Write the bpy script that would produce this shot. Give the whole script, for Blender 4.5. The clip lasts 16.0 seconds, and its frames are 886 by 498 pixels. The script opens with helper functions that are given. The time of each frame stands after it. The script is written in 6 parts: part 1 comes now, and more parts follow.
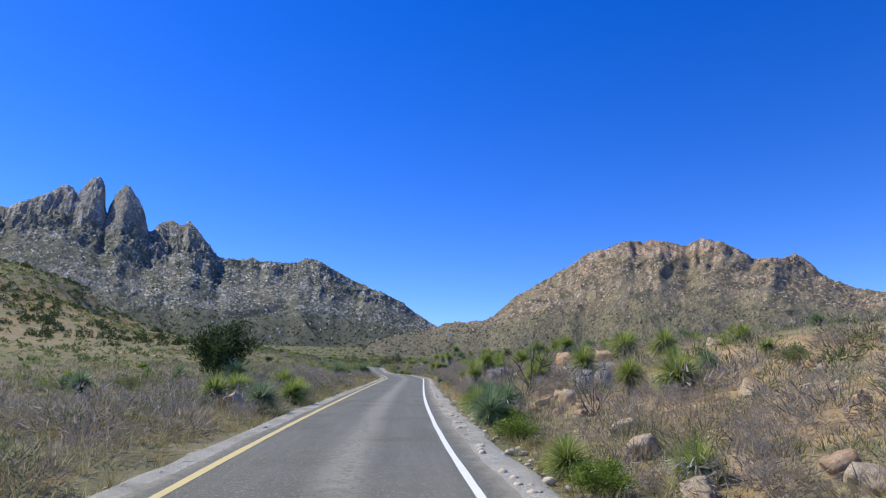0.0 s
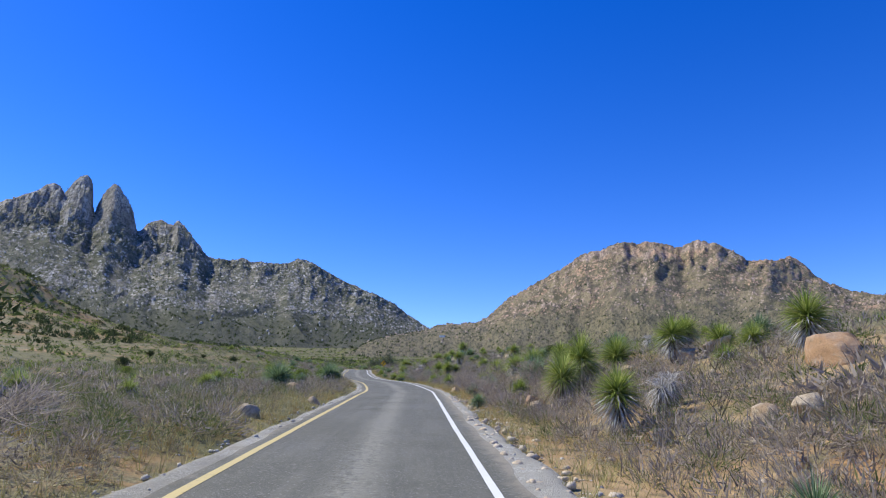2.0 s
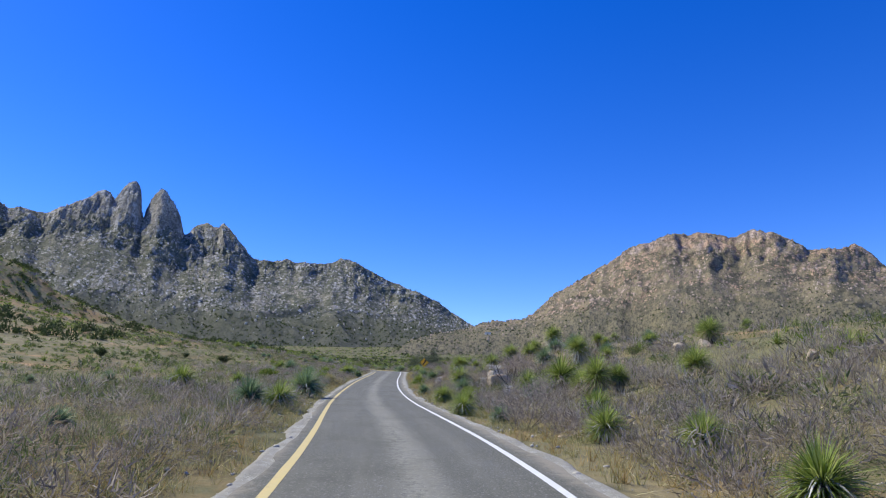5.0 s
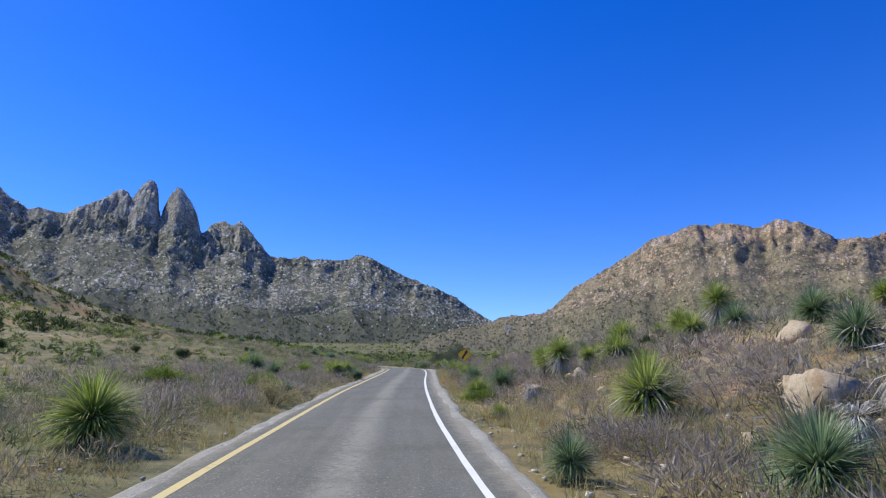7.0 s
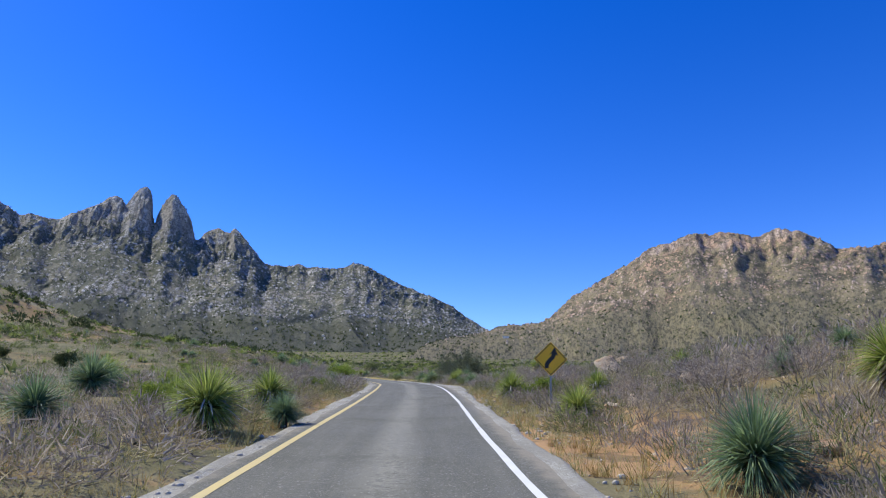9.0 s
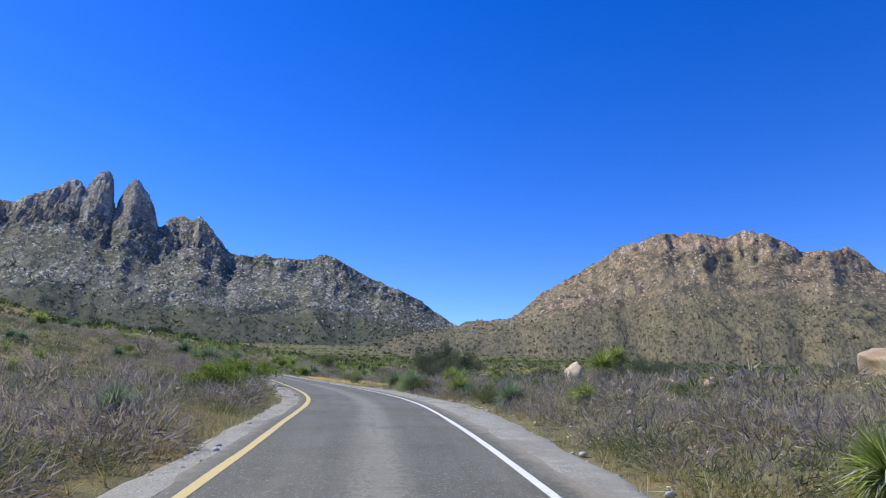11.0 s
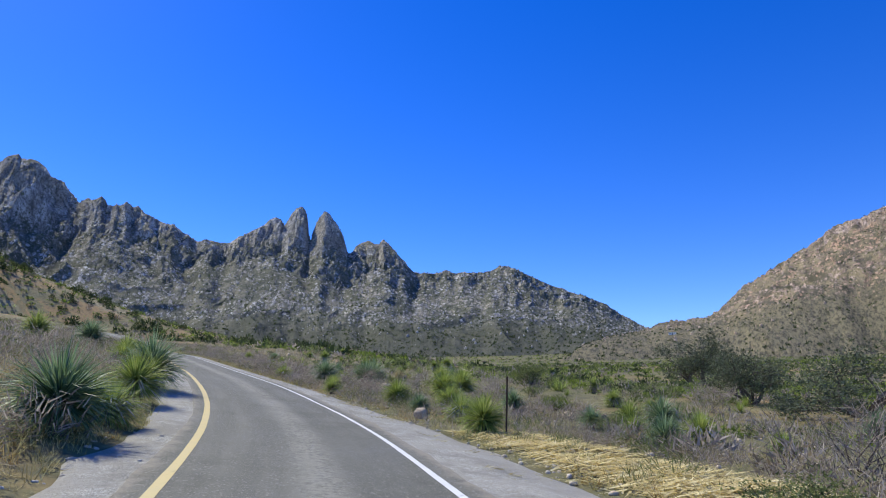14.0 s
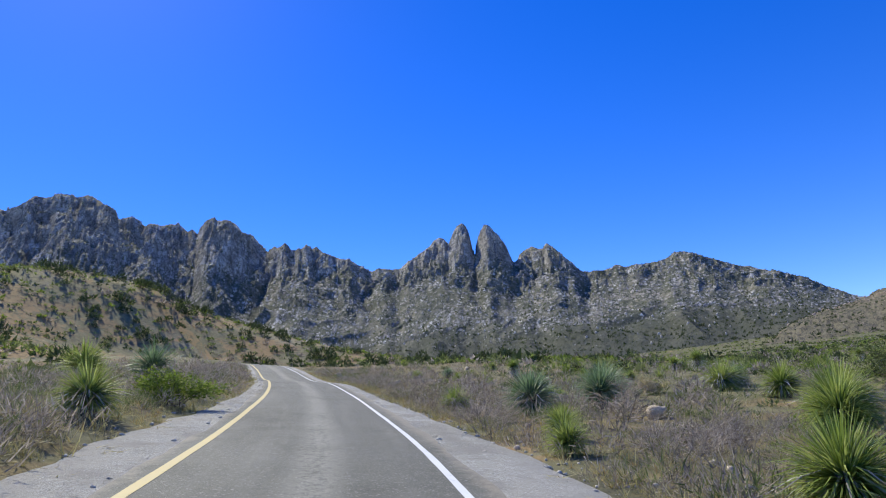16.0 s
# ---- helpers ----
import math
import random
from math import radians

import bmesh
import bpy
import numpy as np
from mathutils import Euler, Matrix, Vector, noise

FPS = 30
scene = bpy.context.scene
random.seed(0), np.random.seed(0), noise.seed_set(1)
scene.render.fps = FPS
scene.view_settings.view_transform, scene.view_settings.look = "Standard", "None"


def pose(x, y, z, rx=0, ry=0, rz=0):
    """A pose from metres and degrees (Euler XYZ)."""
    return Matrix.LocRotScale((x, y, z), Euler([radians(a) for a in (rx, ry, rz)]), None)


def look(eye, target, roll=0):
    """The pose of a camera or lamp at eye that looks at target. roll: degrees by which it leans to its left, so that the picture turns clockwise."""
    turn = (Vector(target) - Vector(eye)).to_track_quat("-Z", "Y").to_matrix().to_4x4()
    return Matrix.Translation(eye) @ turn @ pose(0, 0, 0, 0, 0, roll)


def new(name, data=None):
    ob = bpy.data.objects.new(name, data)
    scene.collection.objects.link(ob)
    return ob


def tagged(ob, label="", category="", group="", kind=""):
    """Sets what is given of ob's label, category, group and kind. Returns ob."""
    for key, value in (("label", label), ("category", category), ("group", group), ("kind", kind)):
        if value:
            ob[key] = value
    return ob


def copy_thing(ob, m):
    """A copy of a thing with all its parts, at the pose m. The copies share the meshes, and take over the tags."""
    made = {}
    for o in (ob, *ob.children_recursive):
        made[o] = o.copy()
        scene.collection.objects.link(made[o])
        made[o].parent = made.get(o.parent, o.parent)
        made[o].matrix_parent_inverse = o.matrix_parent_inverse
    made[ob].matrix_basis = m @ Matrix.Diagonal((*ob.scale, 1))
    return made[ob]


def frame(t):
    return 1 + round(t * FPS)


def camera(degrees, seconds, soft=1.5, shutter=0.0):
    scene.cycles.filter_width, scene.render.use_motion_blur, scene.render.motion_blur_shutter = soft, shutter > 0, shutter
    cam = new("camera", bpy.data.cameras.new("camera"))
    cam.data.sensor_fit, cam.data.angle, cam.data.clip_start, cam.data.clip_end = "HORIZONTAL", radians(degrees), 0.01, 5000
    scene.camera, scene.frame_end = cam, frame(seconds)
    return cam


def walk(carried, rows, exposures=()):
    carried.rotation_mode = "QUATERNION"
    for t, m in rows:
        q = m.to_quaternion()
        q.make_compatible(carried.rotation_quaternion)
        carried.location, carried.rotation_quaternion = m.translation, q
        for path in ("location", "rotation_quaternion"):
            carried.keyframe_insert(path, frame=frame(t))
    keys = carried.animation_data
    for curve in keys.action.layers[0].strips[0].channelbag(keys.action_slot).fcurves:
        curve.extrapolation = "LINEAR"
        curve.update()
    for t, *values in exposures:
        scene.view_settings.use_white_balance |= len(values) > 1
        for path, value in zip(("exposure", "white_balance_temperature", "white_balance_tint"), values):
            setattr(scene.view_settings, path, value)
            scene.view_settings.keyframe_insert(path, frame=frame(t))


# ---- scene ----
cam = camera(69.98, 16.0, soft=1.1)
PATH = [
    (0.0, pose(-0.140, 0.004, 0.021, 104.080, -0.418, -1.444)),
    (0.5, pose(-0.475, 6.744, 0.471, 103.943, -0.445, -1.541)),
    (1.0, pose(-0.793, 13.950, 0.856, 103.863, -0.407, -1.608)),
    (1.5, pose(-1.039, 21.209, 1.316, 104.074, -0.509, -1.861)),
    (2.0, pose(-1.238, 28.432, 1.808, 104.266, -0.493, -2.181)),
    (2.5, pose(-1.422, 35.315, 2.260, 104.249, -0.409, -2.495)),
    (3.0, pose(-1.535, 42.058, 2.693, 104.476, -0.474, -2.875)),
    (3.5, pose(-1.660, 48.751, 3.198, 104.188, -0.869, -3.224)),
    (3.7, pose(-1.760, 51.306, 3.396, 103.985, -0.767, -3.593)),
    (4.0, pose(-1.858, 55.200, 3.689, 104.394, -0.501, -2.935)),
    (4.5, pose(-2.258, 61.913, 4.185, 104.318, -0.316, 0.195)),
    (5.0, pose(-2.963, 68.916, 4.678, 104.092, -0.181, 1.842)),
    (5.5, pose(-3.752, 76.153, 5.153, 103.804, -0.076, 1.200)),
    (5.8, pose(-4.198, 80.559, 5.421, 103.385, 0.018, 1.204)),
    (6.0, pose(-4.499, 83.508, 5.595, 103.641, -0.514, 1.561)),
    (6.5, pose(-5.426, 90.874, 5.991, 103.524, 0.052, 2.571)),
    (7.0, pose(-6.440, 98.070, 6.397, 103.735, 0.186, 3.470)),
    (7.5, pose(-7.446, 105.018, 6.807, 103.878, 0.296, 4.117)),
    (8.0, pose(-8.438, 111.644, 7.170, 104.234, -0.111, 3.982)),
    (8.5, pose(-9.307, 118.252, 7.718, 104.446, -0.303, 3.592)),
    (9.0, pose(-10.068, 124.809, 8.222, 104.571, 0.042, 3.086)),
    (9.5, pose(-10.806, 130.969, 8.720, 104.793, 0.006, 2.220)),
    (9.7, pose(-11.071, 133.493, 8.914, 104.795, -0.037, 1.837)),
    (10.0, pose(-11.492, 137.306, 9.202, 104.334, -0.211, 1.260)),
    (10.5, pose(-12.134, 143.768, 9.674, 104.179, -0.420, 0.453)),
    (11.0, pose(-12.720, 150.308, 10.140, 104.140, -0.695, 0.057)),
    (11.5, pose(-13.313, 156.835, 10.606, 104.229, -1.082, 0.446)),
    (11.8, pose(-13.709, 160.710, 10.888, 104.670, -1.640, 1.093)),
    (12.0, pose(-13.973, 163.277, 11.078, 104.711, -1.622, 1.793)),
    (12.5, pose(-14.842, 169.537, 11.559, 104.710, -1.413, 4.111)),
    (13.0, pose(-16.290, 175.890, 12.054, 104.746, -1.059, 7.937)),
    (13.5, pose(-18.295, 182.122, 12.554, 104.763, -0.217, 12.214)),
    (14.0, pose(-20.642, 187.940, 13.038, 104.973, 0.625, 16.793)),
    (14.5, pose(-22.956, 193.088, 13.553, 105.311, 2.087, 21.333)),
    (15.0, pose(-25.148, 197.346, 14.000, 105.373, 3.240, 25.633)),
    (15.5, pose(-27.466, 201.104, 14.396, 105.948, 4.208, 29.603)),
    (16.0, pose(-29.855, 204.486, 14.797, 106.471, 4.946, 33.284)),
]
walk(cam, PATH)

# ---- light ----
SUN_BEARING, SUN_HEIGHT = 68.0, 50.0   # degrees to the left of +y, and above the horizon
world = bpy.data.worlds.new("sky")
scene.world = world
world.use_nodes = True
wt = world.node_tree
sky = wt.nodes.new("ShaderNodeTexSky")
sky.sky_type, sky.sun_disc = "NISHITA", False
sky.sun_elevation, sky.sun_rotation = radians(SUN_HEIGHT), radians(-SUN_BEARING)
sky.altitude, sky.air_density, sky.dust_density, sky.ozone_density = 1700, 1.0, 0.2, 3.0
deepen = wt.nodes.new("ShaderNodeHueSaturation")
deepen.inputs["Hue"].default_value = 0.523
deepen.inputs["Value"].default_value = 1.36
deepen.inputs["Saturation"].default_value = 1.388
wt.links.new(sky.outputs[0], deepen.inputs["Color"])
wt.links.new(deepen.outputs[0], wt.nodes["Background"].inputs[0])
wt.nodes["Background"].inputs[1].default_value = 0.15
sun_data = bpy.data.lights.new("sun", "SUN")
sun_data.energy, sun_data.angle, sun_data.color = 5.0, radians(0.5), (1.0, 0.96, 0.78)
sun = new("sun", sun_data)
a, h = radians(SUN_BEARING), radians(SUN_HEIGHT)
sun.matrix_world = look((-60 * math.sin(a) * math.cos(h), 60 * math.cos(a) * math.cos(h), 60 * math.sin(h)), (0, 0, 0))
scene.view_settings.exposure = 0.12

# ---- the lie of the land ----
CENTRE = [(0.53, -26.00, -3.13), (-0.89, 0.07, -1.44), (-1.63, 14.01, -0.58), (-2.03, 28.50, 0.35),
          (-2.19, 44.00, 1.41), (-2.26, 58.30, 2.40), (-2.47, 67.00, 2.95), (-3.96, 80.00, 3.86),
          (-7.09, 98.06, 4.93), (-9.05, 111.64, 5.83), (-10.55, 124.83, 6.84), (-11.74, 137.33, 7.77),
          (-12.80, 150.34, 8.80), (-14.17, 163.30, 9.75), (-16.16, 175.55, 10.51), (-20.40, 187.65, 11.42),
          (-25.22, 196.50, 12.32), (-30.07, 203.65, 13.28), (-36.63, 211.35, 14.59), (-43.98, 219.00, 15.93),
          (-51.29, 226.20, 17.28), (-59.11, 233.30, 18.77), (-68.00, 240.70, 20.20), (-81.00, 251.30, 23.00),
          (-94.50, 261.50, 25.70), (-110.00, 269.00, 28.30)]
HALF_LANE = 1.82


def spline(points, step):
    """A smooth line through the points, cut into even steps."""
    p = np.array(points, float)
    p = np.vstack([2 * p[0] - p[1], p, 2 * p[-1] - p[-2]])
    out = []
    for i in range(1, len(p) - 2):
        n = max(2, int(np.linalg.norm(p[i + 1] - p[i]) / step * 4))
        for u in np.arange(n) / n:
            out.append(0.5 * (2 * p[i] + (p[i + 1] - p[i - 1]) * u + (2 * p[i - 1] - 5 * p[i] + 4 * p[i + 1] - p[i + 2]) * u * u
                              + (3 * p[i] - p[i - 1] - 3 * p[i + 1] + p[i + 2]) * u ** 3))
    out = np.array(out + [p[-2]])
    s = np.concatenate([[0], np.cumsum(np.linalg.norm(np.diff(out[:, :2], axis=0), axis=1))])
    k = np.arange(0, s[-1], step)
    return np.stack([np.interp(k, s, out[:, j]) for j in range(3)], 1), k


LINE, ARC = spline(CENTRE, 0.5)
WAY = np.gradient(LINE[:, :2], axis=0)
WAY /= np.linalg.norm(WAY, axis=1)[:, None]
# cross slope of the road: level, then tipping to the right in the last bend
BANK = np.interp(ARC, [0, 180, 212, 238, 256, 290], [-0.002, 0.011, -0.007, -0.101, -0.111, -0.092])


def hash01(i, j, seed):
    h = (i.astype(np.int64) * 374761393 + j.astype(np.int64) * 668265263 + seed * 974711) & 0xFFFFFFFF
    h = ((h ^ (h >> 13)) * 1274126177) & 0xFFFFFFFF
    return ((h ^ (h >> 16)) & 0xFFFFFF) / float(0xFFFFFF)


def vnoise(x, y, seed=0):
    """Smooth noise from -1 to 1."""
    x, y = np.asarray(x, float), np.asarray(y, float)
    i, j = np.floor(x).astype(int), np.floor(y).astype(int)
    u, v = x - i, y - j
    u, v = u * u * u * (u * (6 * u - 15) + 10), v * v * v * (v * (6 * v - 15) + 10)
    a, b, c, d = hash01(i, j, seed), hash01(i + 1, j, seed), hash01(i, j + 1, seed), hash01(i + 1, j + 1, seed)
    return 2 * (a + (b - a) * u + (c - a) * v + (a - b - c + d) * u * v) - 1


def fbm(x, y, octaves=4, seed=0, ridged=False):
    total, amp, size = 0.0, 1.0, 0.0
    for k in range(octaves):
        n = vnoise(np.asarray(x) * 2 ** k + 17.3 * k, np.asarray(y) * 2 ** k - 9.1 * k, seed + k)
        total = total + amp * ((1 - 2 * np.abs(n)) if ridged else n)
        size += amp
        amp *= 0.5
    return total / size


def step01(a, b, x):
    u = np.clip((np.asarray(x, float) - a) / (b - a), 0, 1)
    return u * u * (3 - 2 * u)


def beside(x, y):
    """Where a place lies along the road (arc), how far to the right of its middle, and the road's height and bank there."""
    x, y = np.ravel(np.asarray(x, float)), np.ravel(np.asarray(y, float))
    arc, off, z, bank = (np.empty(len(x)) for _ in range(4))
    for k in range(0, len(x), 4000):
        px, py = x[k:k + 4000], y[k:k + 4000]
        n = ((px[:, None] - LINE[None, :, 0]) ** 2 + (py[:, None] - LINE[None, :, 1]) ** 2).argmin(1)
        dx, dy = px - LINE[n, 0], py - LINE[n, 1]
        along = dx * WAY[n, 0] + dy * WAY[n, 1]
        side = dx * WAY[n, 1] - dy * WAY[n, 0]
        far = np.hypot(dx, dy)
        arc[k:k + 4000] = ARC[n] + along
        inside = (n > 0) & (n < len(LINE) - 1)
        off[k:k + 4000] = np.where(inside, side, np.sign(side + 1e-9) * far)
        slope = np.gradient(LINE[:, 2], ARC)[n]
        z[k:k + 4000] = LINE[n, 2] + slope * np.clip(along, -1, 1)
        bank[k:k + 4000] = BANK[n]
    return arc, off, z, bank


def valley(x, y):
    """The wide slope that climbs to the mountains."""
    u = 0.985 * y - 0.17 * x
    v = np.clip(u, 0, 1500)
    z = 0.066 * u + 1.7e-5 * v ** 2 + 0.02 * np.maximum(u - 1500, 0) - 1.6
    # broad rise on the left, with the grassy hill
    z = z + 42 * np.exp(-((x + 215) ** 2 / 2 / 80 ** 2 + (y - 270) ** 2 / 2 / 58 ** 2))
    z = z + 5 * np.exp(-((x + 120) ** 2 / 2 / 50 ** 2 + (y - 90) ** 2 / 2 / 90 ** 2))
    z = z - 4.5 * np.exp(-((x + 28) ** 2 + (y - 280) ** 2) / 2 / 52 ** 2)
    # bank that the road cuts into on the right, and its dip further on
    z = z + 7.0 * step01(8, 70, x - 2 + 0.1 * y) * (1 - step01(150, 210, y)) * (1 - step01(110, 420, x))
    return z + 2.2 * fbm(x / 90, y / 90, 3, 5) * step01(20, 120, np.hypot(x + 10, y - 110))


def ground_height(x, y):
    shape = np.shape(x)
    x, y = np.ravel(np.asarray(x, float)), np.ravel(np.asarray(y, float))
    arc, d, zr, bank = beside(x, y)
    a = np.abs(d)
    z = zr + bank * np.clip(d, -9, 9)
    right = d > 0
    # verge: shoulder, shallow gutter, then the bank on the right and the flat on the left
    cut = np.interp(arc, [0, 30, 60, 95, 120, 150, 180, 196, 212, 240, 320], [1.0, 1.0, 1.0, 1.0, 1.0, 1.0, 0.85, 0.5, 0.32, 0.12, 0.08])
    z = z - 0.05 * step01(2.1, 2.8, a) - 0.1 * step01(2.8, 4.0, a) * (1 - step01(4.0, 6.0, a)) * right
    bank_rise = np.interp(a, [3.6, 5, 6.5, 8, 10, 12, 14, 20, 30, 60], [0, 0.12, 0.4, 0.7, 1.15, 1.7, 2.25, 3.4, 4.8, 7.0])
    z = z + np.where(right, cut * bank_rise - 0.25 * (1 - cut) * step01(9, 16, a), 0.22 * step01(2.9, 4.2, a) + 0.15 * step01(6, 14, a))
    rough = step01(3.2, 6.5, a)
    z = z + rough * (0.16 * fbm(x / 3.1, y / 3.1, 3, 2) + 0.05 * fbm(x / 0.7, y / 0.7, 2, 9))
    wide = np.where(right & (cut > 0.01), step01(20, 75, a), step01(14, 55, a))
    z = z * (1 - wide) + wide * valley(x, y)
    return z.reshape(shape)


# ---- materials ----
def material(name, build, rough=0.9, metal=0.0, spec=0.3):
    m = bpy.data.materials.new(name)
    m.use_nodes = True
    tree = m.node_tree
    shader = tree.nodes["Principled BSDF"]
    shader.inputs["Roughness"].default_value = rough
    shader.inputs["Metallic"].default_value = metal
    shader.inputs["Specular IOR Level"].default_value = spec
    build(Nodes(tree, shader))
    return m


class Nodes:
    def __init__(self, tree, shader):
        self.tree, self.shader, self.link = tree, shader, tree.links.new
        self.place = tree.nodes.new("ShaderNodeNewGeometry")
        self.object = None

    def node(self, kind, **values):
        n = self.tree.nodes.new(kind)
        for key, value in values.items():
            n.inputs[key].default_value = value
        return n

    def where(self, scale=(1, 1, 1), local=False):
        """World position (or the object's own), stretched."""
        m = self.node("ShaderNodeMapping")
        m.inputs["Scale"].default_value = scale
        if local:
            c = self.node("ShaderNodeTexCoord")
            self.link(c.outputs["Object"], m.inputs["Vector"])
        else:
            self.link(self.place.outputs["Position"], m.inputs["Vector"])
        return m.outputs[0]

    def noise(self, scale, detail=4.0, rough=0.55, vector=None, stretch=(1, 1, 1), local=False):
        n = self.node("ShaderNodeTexNoise", Scale=scale, Detail=detail, Roughness=rough)
        self.link(vector or self.where(stretch, local), n.inputs["Vector"])
        return n.outputs[0]

    def cells(self, scale, out="Distance", vector=None, stretch=(1, 1, 1)):
        n = self.node("ShaderNodeTexVoronoi", Scale=scale)
        self.link(vector or self.where(stretch), n.inputs["Vector"])
        return n.outputs[out]

    def ramp(self, value, stops):
        n = self.node("ShaderNodeValToRGB")
        r = n.color_ramp
        while len(r.elements) < len(stops):
            r.elements.new(0.5)
        for e, (at, c) in zip(r.elements, stops):
            e.position = at
            e.color = (*c, 1) if len(c) == 3 else c
        self.link(value, n.inputs[0])
        return n.outputs[0]

    def grey(self, value, a, b):
        """0 below a, 1 above b."""
        n = self.node("ShaderNodeMapRange")
        n.interpolation_type = "SMOOTHSTEP"
        n.inputs["From Min"].default_value, n.inputs["From Max"].default_value = a, b
        self.link(value, n.inputs["Value"])
        return n.outputs[0]

    def mix(self, factor, a, b, kind="MIX"):
        n = self.tree.nodes.new("ShaderNodeMix")
        n.data_type, n.blend_type = "RGBA", kind
        for slot, v in ((n.inputs[0], factor), (n.inputs[6], a), (n.inputs[7], b)):
            if hasattr(v, "is_output"):
                self.link(v, slot)
            elif isinstance(v, tuple):
                slot.default_value = (*v, 1)
            else:
                slot.default_value = v
        return n.outputs[2]

    def sums(self, kind, a, b):
        n = self.tree.nodes.new("ShaderNodeMath")
        n.operation = kind
        for slot, v in ((n.inputs[0], a), (n.inputs[1], b)):
            if hasattr(v, "is_output"):
                self.link(v, slot)
            else:
                slot.default_value = v
        return n.outputs[0]

    def face(self, up=1.0, deep=0.12):
        """Coordinates laid over the mountain faces round the valley: along the face, up it, and a little of the depth."""
        at = self.node("ShaderNodeSeparateXYZ")
        self.link(self.place.outputs["Position"], at.inputs[0])
        x, y = self.sums("ADD", at.outputs[0], 10.0), self.sums("ADD", at.outputs[1], -110.0)
        far = self.sums("SQRT", self.sums("ADD", self.sums("MULTIPLY", x, x), self.sums("MULTIPLY", y, y)), 0.0)
        c = self.node("ShaderNodeCombineXYZ")
        self.link(self.sums("MULTIPLY", self.sums("ARCTAN2", x, y), 2700.0), c.inputs[0])
        self.link(self.sums("MULTIPLY", at.outputs[2], up), c.inputs[1])
        self.link(self.sums("MULTIPLY", far, deep), c.inputs[2])
        return c.outputs[0]

    def upward(self):
        n = self.node("ShaderNodeSeparateXYZ")
        self.link(self.place.outputs["Normal"], n.inputs[0])
        return n.outputs[2]

    def random(self):
        return self.node("ShaderNodeObjectInfo").outputs["Random"]

    def island(self):
        return self.place.outputs["Random Per Island"]

    def colour(self, c):
        if isinstance(c, tuple):
            self.shader.inputs["Base Color"].default_value = (*c, 1)
        else:
            self.link(c, self.shader.inputs["Base Color"])

    def rough(self, v):
        self.link(v, self.shader.inputs["Roughness"])

    def bump(self, height, distance=0.02, strength=0.6):
        n = self.node("ShaderNodeBump", Distance=distance, Strength=strength)
        self.link(height, n.inputs["Height"])
        self.link(n.outputs[0], self.shader.inputs["Normal"])


